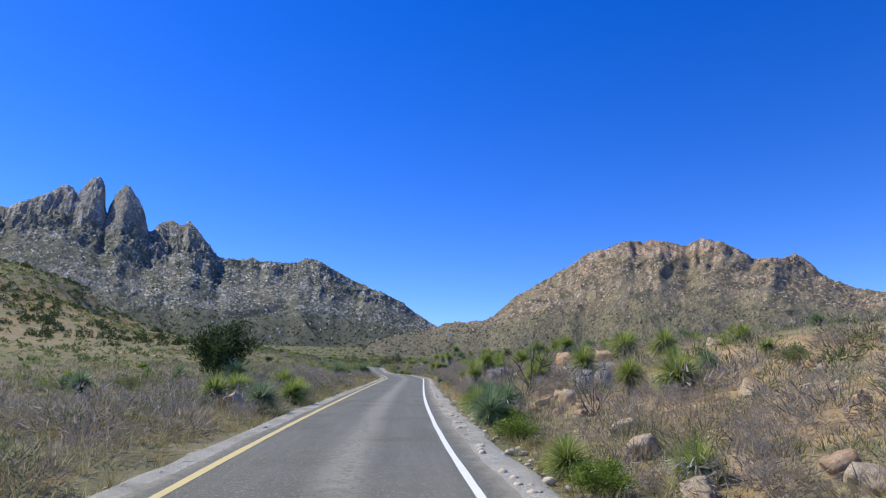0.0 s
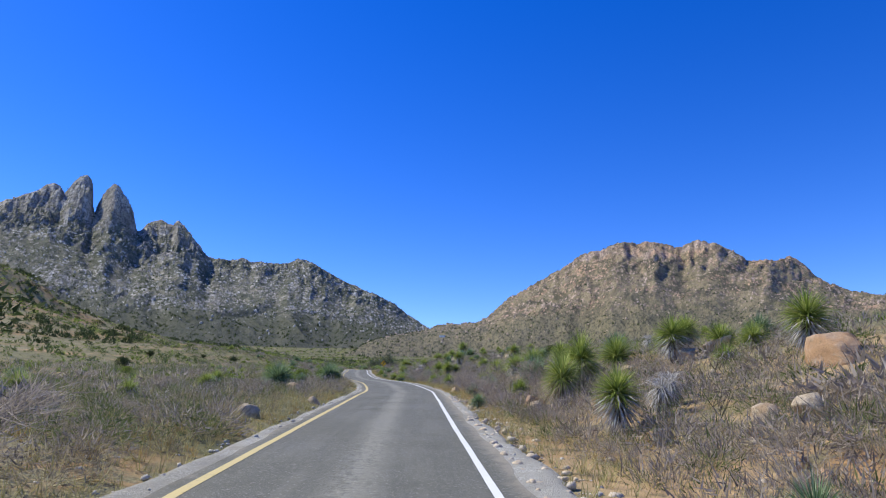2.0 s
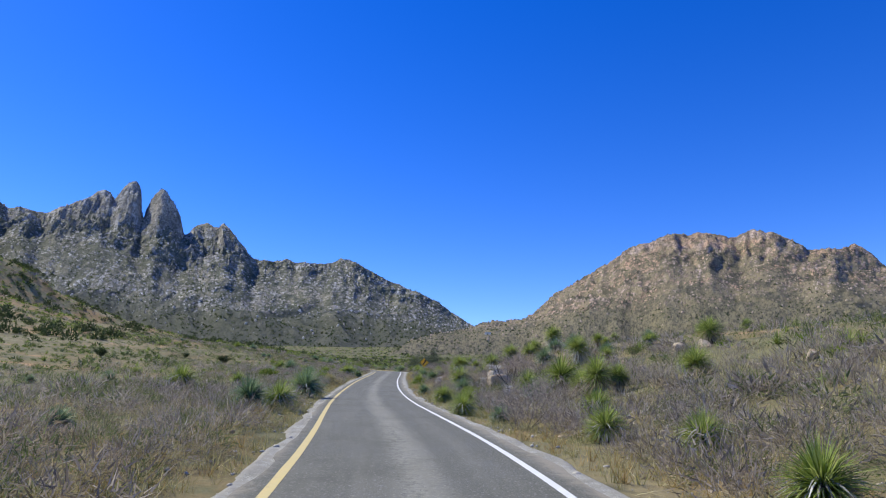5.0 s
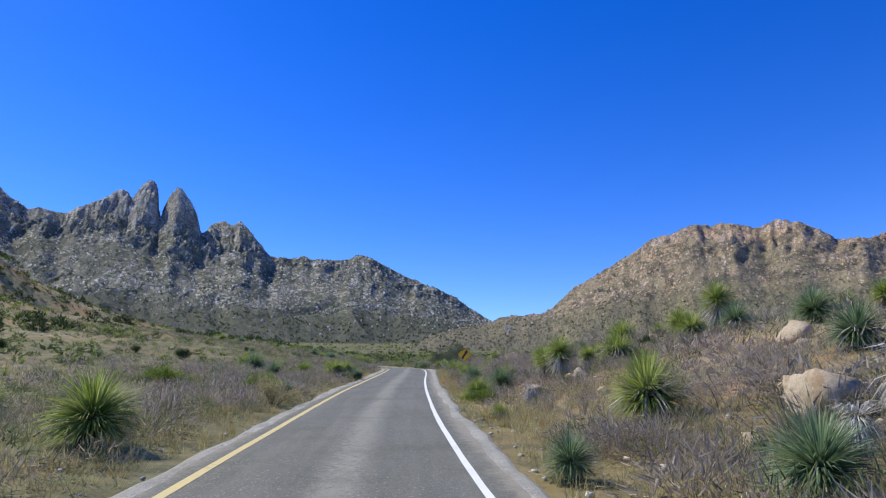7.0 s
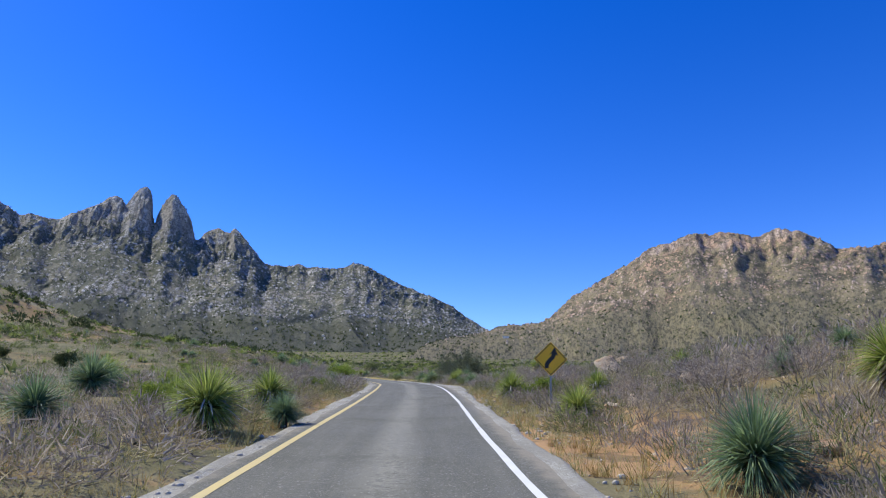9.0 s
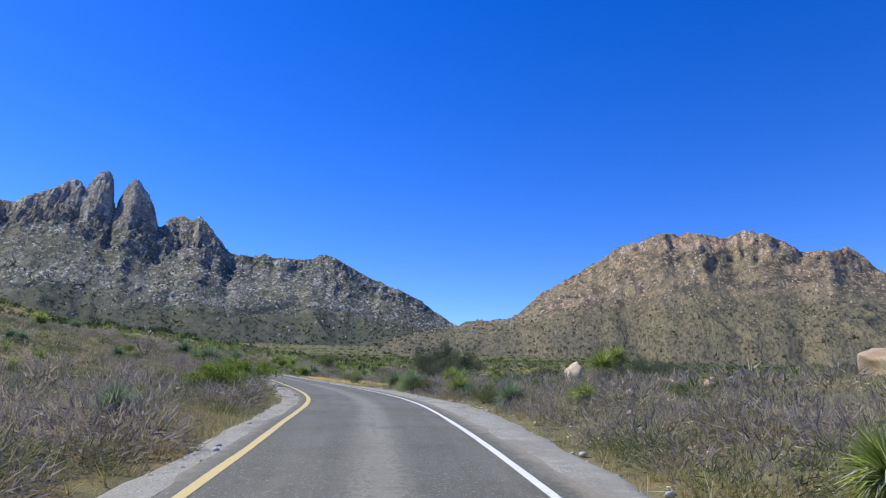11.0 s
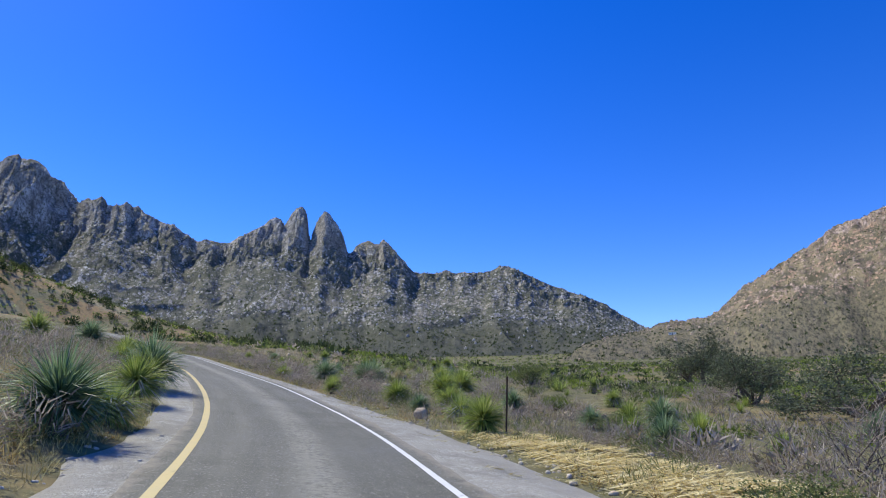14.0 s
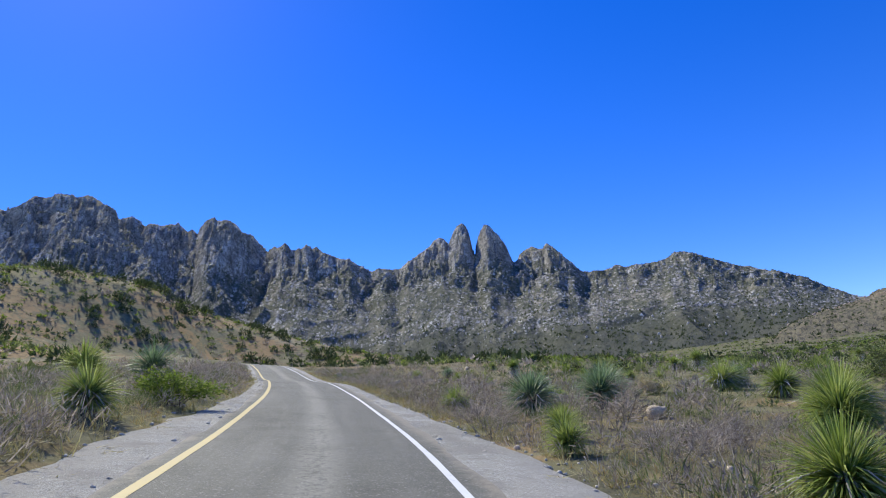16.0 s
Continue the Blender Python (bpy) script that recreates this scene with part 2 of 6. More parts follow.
def _soil(n):
    fine, grain = n.noise(0.9, 6, 0.65), n.noise(14, 4, 0.7)
    c = n.ramp(fine, [(0.25, (0.14, 0.115, 0.07)), (0.45, (0.23, 0.19, 0.115)), (0.6, (0.32, 0.268, 0.165)), (0.8, (0.43, 0.365, 0.24))])
    straw = n.ramp(grain, [(0.32, (0.11, 0.095, 0.05)), (0.5, (0.245, 0.215, 0.125)), (0.68, (0.45, 0.4, 0.25))])
    c = n.mix(n.grey(n.noise(0.35, 5), 0.42, 0.6), c, straw)
    c = n.mix(n.grey(n.sums("ADD", n.sums("MULTIPLY", n.noise(0.045, 3), 0.5), n.sums("MULTIPLY", n.noise(0.4, 6, 0.7), 0.5)), 0.5, 0.56), c, n.mix(fine, (0.33, 0.185, 0.085), (0.56, 0.36, 0.19)))
    # decomposed granite lies open on the cut bank, growth greens the rest
    at = n.node("ShaderNodeSeparateXYZ")
    n.link(n.place.outputs["Position"], at.inputs[0])
    across = n.sums("ADD", at.outputs[0], n.sums("MULTIPLY", at.outputs[1], 0.09))
    cut = n.sums("SUBTRACT", 1.0, n.grey(n.sums("ABSOLUTE", n.sums("SUBTRACT", at.outputs[1], 121.0), 0.0), 2.5, 6.0))
    bank = n.sums("MULTIPLY", n.grey(across, 2.5, 5.0), n.sums("MAXIMUM", cut, n.sums("SUBTRACT", 1.0, n.grey(at.outputs[1], 55.0, 95.0))))
    bank = n.sums("MULTIPLY", bank, n.sums("SUBTRACT", 1.0, n.grey(across, 14.0, 26.0)))
    grit = n.mix(n.noise(5, 6, 0.75), (0.32, 0.2, 0.1), (0.6, 0.43, 0.245))
    c = n.mix(n.sums("MULTIPLY", bank, n.grey(n.noise(0.45, 6, 0.7), 0.4, 0.56)), c, grit)
    green = n.ramp(n.noise(0.5, 6, 0.7), [(0.35, (0.075, 0.08, 0.032)), (0.65, (0.2, 0.19, 0.09))])
    cover = n.sums("MULTIPLY", n.grey(n.noise(0.06, 6, 0.6), 0.33, 0.5), 0.75)
    hill = n.grey(n.sums("ADD", n.sums("MULTIPLY", at.outputs[0], -1.0), n.sums("MULTIPLY", n.noise(0.03, 3), 40.0)), 75.0, 120.0)
    far = n.grey(at.outputs[1], 330.0, 520.0)
    hill = n.sums("MULTIPLY", hill, n.sums("SUBTRACT", 1.0, far))
    cover = n.sums("MAXIMUM", cover, n.sums("MULTIPLY", far, n.grey(n.noise(0.03, 5, 0.65), 0.3, 0.45)))
    c = n.mix(n.sums("MULTIPLY", cover, n.sums("SUBTRACT", 1.0, n.sums("MAXIMUM", n.sums("MULTIPLY", bank, 0.75), n.sums("MULTIPLY", hill, 0.35)))), c, green)
    c = n.mix(n.sums("MULTIPLY", hill, n.grey(n.noise(0.09, 6, 0.7), 0.48, 0.6)), c, n.mix(n.noise(2.5, 4), (0.2, 0.13, 0.06), (0.35, 0.245, 0.125)))
    tuft = n.grey(n.noise(0.75, 3, 0.7), 0.54, 0.62)
    c = n.mix(n.sums("MULTIPLY", tuft, 0.6), c, n.mix(n.noise(0.2, 3), (0.06, 0.07, 0.03), (0.13, 0.11, 0.085)))
    n.colour(c)
    n.bump(n.sums("ADD", n.sums("MULTIPLY", fine, 2.0), grain), 0.05, 0.9)


def _gravel(n):
    uv = n.node("ShaderNodeUVMap")
    uv.uv_map = "along"
    split = n.node("ShaderNodeSeparateXYZ")
    n.link(uv.outputs[0], split.inputs[0])
    stones, edge = n.cells(60, "Color"), n.cells(60)
    big = n.cells(14, "Color")
    c = n.mix(n.grey(stones, 0.1, 0.9), (0.3, 0.292, 0.25), (0.68, 0.66, 0.57))
    c = n.mix(n.sums("MULTIPLY", n.grey(big, 0.6, 0.9), 0.3), c, (0.7, 0.655, 0.56))
    c = n.mix(n.sums("MULTIPLY", n.grey(edge, 0.42, 0.68), 0.55), c, (0.16, 0.15, 0.125))
    dust = n.mix(n.noise(20, 4, 0.7), (0.22, 0.207, 0.172), (0.54, 0.512, 0.435))
    c = n.mix(n.sums("MULTIPLY", n.grey(n.noise(1.3, 8, 0.78), 0.42, 0.56), 0.8), c, dust)
    c = n.mix(n.sums("MULTIPLY", n.grey(n.noise(0.5, 6, 0.75), 0.45, 0.58), 0.45), c, (0.2, 0.188, 0.15))
    # soil and straw take over towards the outer edge
    out = n.grey(n.sums("ADD", split.outputs[0], n.sums("MULTIPLY", n.noise(1.8, 6, 0.75), 1.1)), 0.95, 1.45)
    c = n.mix(n.sums("MULTIPLY", out, 0.9), c, dust)
    n.colour(c)
    n.bump(n.sums("SUBTRACT", 1.0, edge), 0.02, 0.9)


def _asphalt(n):
    """Sun-bleached asphalt; u runs across the lane, v along it."""
    uv = n.node("ShaderNodeUVMap")
    uv.uv_map = "along"
    split = n.node("ShaderNodeSeparateXYZ")
    n.link(uv.outputs[0], split.inputs[0])
    streak = n.node("ShaderNodeMapping")
    streak.inputs["Scale"].default_value = (1.0, 0.06, 1.0)
    n.link(uv.outputs[0], streak.inputs["Vector"])
    grain, fleck = n.noise(75, 4, 0.75), n.cells(48, "Color")
    patch = n.noise(0.5, 6, 0.65)
    lanes = n.noise(2.2, 5, 0.6, vector=streak.outputs[0])
    c = n.ramp(grain, [(0.32, (0.055, 0.054, 0.043)), (0.5, (0.118, 0.116, 0.09)), (0.7, (0.25, 0.245, 0.195))])
    # loose grit between the wheel tracks
    crown = n.sums("SUBTRACT", 1.0, n.grey(n.sums("ABSOLUTE", n.sums("ADD", split.outputs[0], -0.1), 0.0), 0.05, 0.55))
    grit = n.sums("MULTIPLY", crown, n.grey(n.sums("ADD", n.noise(9, 6, 0.8), n.sums("MULTIPLY", lanes, 0.4)), 0.52, 0.78))
    c = n.mix(n.sums("MULTIPLY", grit, 0.75), c, (0.3, 0.288, 0.23))
    c = n.mix(n.sums("MULTIPLY", n.grey(lanes, 0.42, 0.68), 0.55), c, (0.175, 0.17, 0.135))
    c = n.mix(n.sums("MULTIPLY", n.grey(patch, 0.5, 0.7), 0.4), c, (0.083, 0.082, 0.066))
    c = n.mix(n.sums("MULTIPLY", n.grey(fleck, 0.78, 0.9), 0.6), c, (0.36, 0.34, 0.295))
    rim = n.grey(n.sums("ADD", n.sums("ABSOLUTE", split.outputs[0], 0.0), n.sums("MULTIPLY", n.noise(3, 5, 0.7), 0.7)), 2.3, 2.65)
    c = n.mix(n.sums("MULTIPLY", rim, 0.75), c, n.mix(n.noise(30, 3), (0.2, 0.17, 0.12), (0.4, 0.36, 0.28)))
    n.colour(c)
    n.rough(n.ramp(patch, [(0.3, (0.68,) * 3), (0.7, (0.85,) * 3)]))
    n.bump(grain, 0.006, 0.7)


def _paint(base, worn):
    def build(n):
        wear = n.sums("ADD", n.noise(7, 6, 0.75), n.sums("MULTIPLY", n.noise(0.5, 3), 0.35))
        c = n.mix(n.sums("MULTIPLY", n.grey(wear, 0.76, 0.92), 0.5), n.mix(n.noise(2.5, 5), base, worn), (0.1, 0.1, 0.098))
        n.colour(c)
        n.bump(n.noise(80, 3), 0.003, 0.5)
    return build


def _mountain(rock_a, rock_b, warm, scrub, grass, belt, cliff, cell, fields, bushy, low):
    """Boulder fields between scrub, bare fluted rock high up, a dark wooded belt at the foot."""
    def build(n):
        at = n.node("ShaderNodeSeparateXYZ")
        n.link(n.place.outputs["Position"], at.inputs[0])
        high = at.outputs[2]
        face, tall = n.face(0.9), n.face(0.3)
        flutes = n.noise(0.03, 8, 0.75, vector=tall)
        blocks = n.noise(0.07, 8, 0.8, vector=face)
        # groove lows take dark rock, so the flutes' shade sits in the colour
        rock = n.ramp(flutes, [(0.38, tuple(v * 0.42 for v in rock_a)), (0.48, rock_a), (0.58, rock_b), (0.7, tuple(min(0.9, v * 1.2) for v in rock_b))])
        rock = n.mix(n.grey(n.noise(0.005, 5, 0.6), 0.47, 0.6), rock, n.mix(0.7, rock, warm))
        # shade of the crevices between blocks, put into the rock colour
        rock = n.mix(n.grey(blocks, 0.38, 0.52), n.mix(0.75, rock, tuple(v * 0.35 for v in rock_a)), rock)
        # dark crack lines, coloured on in place of notches cut into the slope
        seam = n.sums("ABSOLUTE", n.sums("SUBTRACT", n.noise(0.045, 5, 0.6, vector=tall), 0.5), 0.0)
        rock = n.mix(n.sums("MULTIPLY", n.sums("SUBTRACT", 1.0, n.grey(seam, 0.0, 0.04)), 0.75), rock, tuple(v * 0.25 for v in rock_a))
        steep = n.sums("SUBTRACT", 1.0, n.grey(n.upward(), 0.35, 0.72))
        # steep faces coloured darker, standing in for the shade on the spires
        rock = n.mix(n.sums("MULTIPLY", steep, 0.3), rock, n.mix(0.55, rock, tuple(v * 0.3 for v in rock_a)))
        cover = n.mix(n.grey(n.noise(0.018, 7, 0.75, vector=face), bushy, bushy + 0.15), n.mix(n.noise(0.06, 4, 0.7, vector=face), scrub, tuple(v * 1.9 for v in scrub)), grass)
        # boulders stand in fields of uneven thickness
        much = n.noise(0.0045, 5, 0.65)
        foot = n.grey(n.sums("SUBTRACT", n.sums("ADD", belt, n.sums("MULTIPLY", n.noise(0.004, 4, 0.6), 120.0)), high), 0.0, 130.0)
        much = n.sums("SUBTRACT", much, n.sums("MULTIPLY", foot, 0.3))
        ragged = n.sums("MULTIPLY", n.sums("SUBTRACT", n.noise(cell * 3.0, 4, 0.7, vector=face), 0.5), 0.7)
        big = n.grey(n.sums("SUBTRACT", n.sums("MULTIPLY", much, fields), n.sums("ADD", n.cells(cell, vector=face), ragged)), 0.0, 0.09)
        small = n.grey(n.sums("SUBTRACT", n.sums("MULTIPLY", much, fields * 0.9), n.sums("ADD", n.cells(cell * 2.2, vector=face), ragged)), 0.0, 0.09)
        bare = n.sums("ADD", n.sums("MULTIPLY", steep, 0.42), n.sums("ADD", n.sums("MULTIPLY", n.grey(high, cliff - 190.0, cliff + 110.0), 0.55), n.sums("SUBTRACT", n.sums("MULTIPLY", n.noise(0.008, 6, 0.7), 1.1), 0.3)))
        stone = n.sums("MAXIMUM", n.sums("MAXIMUM", big, n.sums("MULTIPLY", small, 0.6)), n.grey(bare, 0.72, 0.9))
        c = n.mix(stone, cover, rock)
        dots = n.noise(0.1, 3, 0.9, vector=face)
        c = n.mix(n.sums("MULTIPLY", n.grey(dots, 0.57, 0.62), 0.8), c, scrub)
        c = n.mix(n.sums("MULTIPLY", foot, 0.75), c, n.mix(n.grey(dots, 0.42, 0.6), low, scrub))
        n.colour(c)
        n.bump(n.sums("ADD", n.sums("ADD", blocks, flutes), n.sums("MULTIPLY", stone, 0.4)), 10.0, 0.7)
    return build


SOIL = material("dry_soil", _soil, 0.95, 0, 0.15)
GRAVEL = material("gravel", _gravel, 0.9, 0, 0.2)
ASPHALT = material("asphalt", _asphalt, 0.8, 0, 0.22)
YELLOW_PAINT = material("yellow_paint", _paint((0.64, 0.5, 0.19), (0.5, 0.42, 0.22)), 0.7)
WHITE_PAINT = material("white_paint", _paint((0.78, 0.78, 0.75), (0.6, 0.6, 0.57)), 0.7)
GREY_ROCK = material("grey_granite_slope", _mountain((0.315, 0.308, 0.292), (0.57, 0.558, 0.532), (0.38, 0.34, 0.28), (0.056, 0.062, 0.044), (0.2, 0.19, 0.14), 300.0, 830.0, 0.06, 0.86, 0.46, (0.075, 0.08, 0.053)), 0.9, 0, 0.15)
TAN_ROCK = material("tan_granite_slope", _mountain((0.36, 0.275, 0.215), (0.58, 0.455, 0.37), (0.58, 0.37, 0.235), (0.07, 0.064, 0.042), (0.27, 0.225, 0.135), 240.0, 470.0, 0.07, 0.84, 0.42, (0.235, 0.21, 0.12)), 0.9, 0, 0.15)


def _leaf(dark, mid, light, through_light=0.3):
    def build(n):
        c = n.ramp(n.island(), [(0.0, dark), (0.5, mid), (1.0, light)])
        c = n.mix(n.sums("MULTIPLY", n.random(), 0.45), c, n.mix(0.5, c, light))
        c = n.mix(n.sums("MULTIPLY", n.grey(n.noise(5, 3), 0.45, 0.7), 0.35), c, dark)
        n.colour(c)
        if through_light:
            t = n.node("ShaderNodeBsdfTranslucent")
            n.link(c, t.inputs["Color"])
            m = n.node("ShaderNodeMixShader", Fac=through_light)
            n.link(n.shader.outputs[0], m.inputs[1])
            n.link(t.outputs[0], m.inputs[2])
            n.link(m.outputs[0], n.tree.nodes["Material Output"].inputs["Surface"])
    return build


def _rock(a, b, stain, relief=0.06):
    def build(n):
        big, fine, grain = n.noise(1.3, 6, 0.65), n.noise(7, 8, 0.75), n.noise(55, 4, 0.75)
        c = n.mix(n.grey(fine, 0.32, 0.66), a, b)
        c = n.mix(n.sums("MULTIPLY", n.random(), 0.5), c, n.mix(0.6, c, (0.4, 0.29, 0.19)))
        c = n.mix(n.grey(big, 0.48, 0.6), c, n.mix(0.75, c, stain))
        # lichen and dark weathering
        c = n.mix(n.sums("MULTIPLY", n.grey(n.noise(3.2, 7, 0.8), 0.57, 0.65), 0.45), c, (0.15, 0.125, 0.095))
        c = n.mix(n.sums("MULTIPLY", n.grey(grain, 0.55, 0.64), 0.55), c, (0.09, 0.08, 0.07))
        n.colour(c)
        n.bump(n.sums("ADD", fine, n.sums("MULTIPLY", grain, 0.35)), relief, 1.0)
    return build


def _wood(a, b):
    def build(n):
        grain = n.noise(22, 5, 0.65, stretch=(1, 1, 0.15), local=True)
        c = n.mix(n.grey(grain, 0.3, 0.7), a, b)
        n.colour(n.mix(n.sums("MULTIPLY", n.island(), 0.5), c, n.mix(0.5, c, b)))
    return build


YUCCA_LEAF = material("yucca_leaf", _leaf((0.075, 0.125, 0.022), (0.22, 0.3, 0.05), (0.5, 0.54, 0.18), 0.38), 0.55, 0, 0.2)
SOTOL_LEAF = material("sotol_leaf", _leaf((0.05, 0.1, 0.05), (0.135, 0.225, 0.105), (0.34, 0.43, 0.24), 0.35), 0.5, 0, 0.25)
DRY_LEAF = material("dry_leaf", _leaf((0.16, 0.13, 0.09), (0.34, 0.29, 0.2), (0.52, 0.46, 0.34)), 0.8, 0, 0.2)
GREY_LEAF = material("bleached_leaf", _leaf((0.14, 0.135, 0.13), (0.4, 0.39, 0.37), (0.72, 0.7, 0.66)), 0.75, 0, 0.15)
TWIG = material("dry_twig", _leaf((0.125, 0.105, 0.086), (0.3, 0.254, 0.21), (0.52, 0.455, 0.385), 0.4), 0.85, 0, 0.1)
BROWN_TWIG = material("brown_twig", _leaf((0.13, 0.105, 0.07), (0.3, 0.245, 0.165), (0.5, 0.425, 0.28), 0.35), 0.85, 0, 0.1)
VERGE_GRASS = material("verge_grass", _leaf((0.16, 0.15, 0.05), (0.36, 0.32, 0.12), (0.58, 0.51, 0.24)), 0.85, 0, 0.15)
BRANCH = material("dark_branch", _wood((0.045, 0.037, 0.033), (0.13, 0.11, 0.1)), 0.9, 0, 0.15)
GREY_WOOD = material("grey_weathered_wood", _wood((0.1, 0.088, 0.078), (0.25, 0.225, 0.2)), 0.9, 0, 0.15)
BUSH_LEAF = material("bush_leaf", _leaf((0.06, 0.1, 0.014), (0.15, 0.22, 0.032), (0.33, 0.4, 0.075), 0.4), 0.6, 0, 0.15)
DARK_LEAF = material("dark_bush_leaf", _leaf((0.025, 0.042, 0.014), (0.055, 0.08, 0.027), (0.115, 0.14, 0.06)), 0.65, 0, 0.15)
TREE_LEAF = material("tree_leaf", _leaf((0.045, 0.058, 0.034), (0.1, 0.122, 0.072), (0.2, 0.225, 0.14)), 0.7, 0, 0.15)
SAGE_LEAF = material("sage_leaf", _leaf((0.06, 0.08, 0.026), (0.135, 0.165, 0.058), (0.26, 0.29, 0.12), 0.35), 0.7, 0, 0.1)
STRAW = material("straw_grass", _leaf((0.22, 0.18, 0.08), (0.43, 0.37, 0.175), (0.68, 0.61, 0.34)), 0.85, 0, 0.15)
CUT_LEAF = material("cut_dry_leaf", _leaf((0.46, 0.36, 0.14), (0.74, 0.62, 0.3), (0.88, 0.8, 0.5)), 0.8, 0, 0.15)
GOLD = material("golden_grass", _leaf((0.2, 0.12, 0.035), (0.4, 0.26, 0.09), (0.56, 0.42, 0.18)), 0.85, 0, 0.15)
BOULDER = material("boulder_granite", _rock((0.42, 0.33, 0.225), (0.64, 0.53, 0.385), (0.45, 0.3, 0.17)), 0.85, 0, 0.25)
RED_ROCK = material("reddish_granite", _rock((0.4, 0.25, 0.155), (0.6, 0.43, 0.285), (0.48, 0.28, 0.14)), 0.85, 0, 0.25)
GREY_STONE = material("grey_outcrop", _rock((0.36, 0.35, 0.32), (0.58, 0.565, 0.52), (0.4, 0.37, 0.32)), 0.9, 0, 0.15)
TAN_STONE = material("tan_outcrop", _rock((0.34, 0.27, 0.2), (0.56, 0.46, 0.36), (0.45, 0.33, 0.22)), 0.9, 0, 0.15)
GRAVEL_STONE = material("gravel_stone", _rock((0.38, 0.365, 0.32), (0.6, 0.58, 0.51), (0.5, 0.45, 0.36), 0.004), 0.9, 0, 0.2)
RUBBLE = material("broken_rubble", _rock((0.5, 0.43, 0.33), (0.72, 0.64, 0.51), (0.58, 0.45, 0.3), 0.008), 0.9, 0, 0.2)
PALE_ROCK = material("pale_granite", _rock((0.52, 0.44, 0.32), (0.74, 0.65, 0.5), (0.58, 0.44, 0.28)), 0.85, 0, 0.25)


def _plain(colour, worn, amount=0.3):
    def build(n):
        n.colour(n.mix(n.sums("MULTIPLY", n.grey(n.noise(6, 6, 0.7, local=True), 0.4, 0.75), amount), colour, worn))
    return build


SIGN_YELLOW = material("sign_yellow", _plain((0.84, 0.45, 0.015), (0.68, 0.36, 0.04)), 0.5, 0, 0.4)
SIGN_BLACK = material("sign_black", _plain((0.012, 0.012, 0.012), (0.03, 0.03, 0.03)), 0.5, 0, 0.4)
STEEL = material("galvanised_steel", _plain((0.3, 0.31, 0.31), (0.18, 0.17, 0.16), 0.6), 0.55, 0.8, 0.5)
RUST = material("rusty_steel", _plain((0.045, 0.035, 0.03), (0.1, 0.055, 0.035), 0.7), 0.8, 0.3, 0.3)
WHITEWASH = material("white_wall", _plain((0.8, 0.79, 0.76), (0.66, 0.63, 0.58)), 0.85)
ROOFING = material("grey_roof", _plain((0.4, 0.39, 0.38), (0.3, 0.28, 0.26)), 0.7)
DARK_GLASS = material("dark_glass", _plain((0.03, 0.035, 0.04), (0.05, 0.05, 0.05)), 0.15, 0, 0.6)


# ---- large structure ----
def sheet(name, P, mat, smooth=True, uv=None):
    """A mesh from a grid of points, shape (rows, columns, 3)."""
    r, c = P.shape[:2]
    k = np.arange(r * c).reshape(r, c)
    q = np.stack([k[:-1, :-1], k[:-1, 1:], k[1:, 1:], k[1:, :-1]], -1).reshape(-1, 4)
    me = bpy.data.meshes.new(name)
    me.vertices.add(r * c)
    me.vertices.foreach_set("co", P.reshape(-1).astype(np.float32))
    me.loops.add(q.size)
    me.loops.foreach_set("vertex_index", q.reshape(-1).astype(np.int32))
    me.polygons.add(len(q))
    me.polygons.foreach_set("loop_start", np.arange(0, q.size, 4).astype(np.int32))
    me.polygons.foreach_set("use_smooth", [smooth] * len(q))
    me.materials.append(mat)
    if uv is not None:
        me.uv_layers.new(name="along").data.foreach_set("uv", uv.reshape(-1, 2)[q.reshape(-1)].astype(np.float32).ravel())
    me.update(calc_edges=True)
    me.validate()
    return new(name, me)


def stretch_out(lo, hi, step, end_lo, end_hi, grow=1.13):
    """Even steps from lo to hi, then ever longer ones out to both ends."""
    mid = list(np.arange(lo, hi, step))
    a, w = [lo], step
    while a[-1] > end_lo:
        w *= grow
        a.append(a[-1] - w)
    b, w = [hi], step
    while b[-1] < end_hi:
        w *= grow
        b.append(b[-1] + w)
    return np.array(a[:0:-1] + mid + b)


# gravel shoulders, wider on the right at the start and in the bend
WIDTH = {"left": [(0, 2.9), (40, 2.75), (75, 2.5), (150, 2.5), (170, 2.7), (205, 3.0), (232, 3.2), (243, 3.6), (255, 3.1), (265, 2.8), (400, 2.8)],
         "right": [(0, 2.8), (40, 2.9), (58, 3.1), (72, 2.75), (120, 2.6), (180, 2.75), (200, 4.4), (235, 4.5), (262, 3.2), (400, 2.9)]}


def shoulder(arc, side):
    """How far from the road's middle the gravel reaches."""
    w, seed = WIDTH[side], 31 if side == "left" else 37
    r = np.interp(arc, [p[0] for p in w], [p[1] for p in w])
    return r + 0.22 * fbm(arc / 2.6, arc * 0 + seed, 3, seed) + 0.1 * fbm(arc / 1.3, arc * 0 + seed, 2, seed + 3)


gx = stretch_out(-60, 30, 1.0, -4600, 4600)
gy = stretch_out(-12, 262, 1.0, -1500, 4600)
GX, GY = np.meshgrid(gx, gy)
GZ = ground_height(GX, GY)
_, gd, gz, gb = beside(GX, GY)
gd, gz, gb = gd.reshape(GX.shape), gz.reshape(GX.shape), gb.reshape(GX.shape)
GZ = np.where(np.abs(gd) < 2.3, gz + gb * gd - 0.12, GZ)
arc_here = beside(GX, GY)[0].reshape(GX.shape)
GZ = GZ - 0.1 * (1 - step01(-0.7, -0.1, np.abs(gd) - np.where(gd < 0, shoulder(arc_here, "left"), shoulder(arc_here, "right"))))
ground = sheet("ground", np.stack([GX, GY, GZ], -1), SOIL)
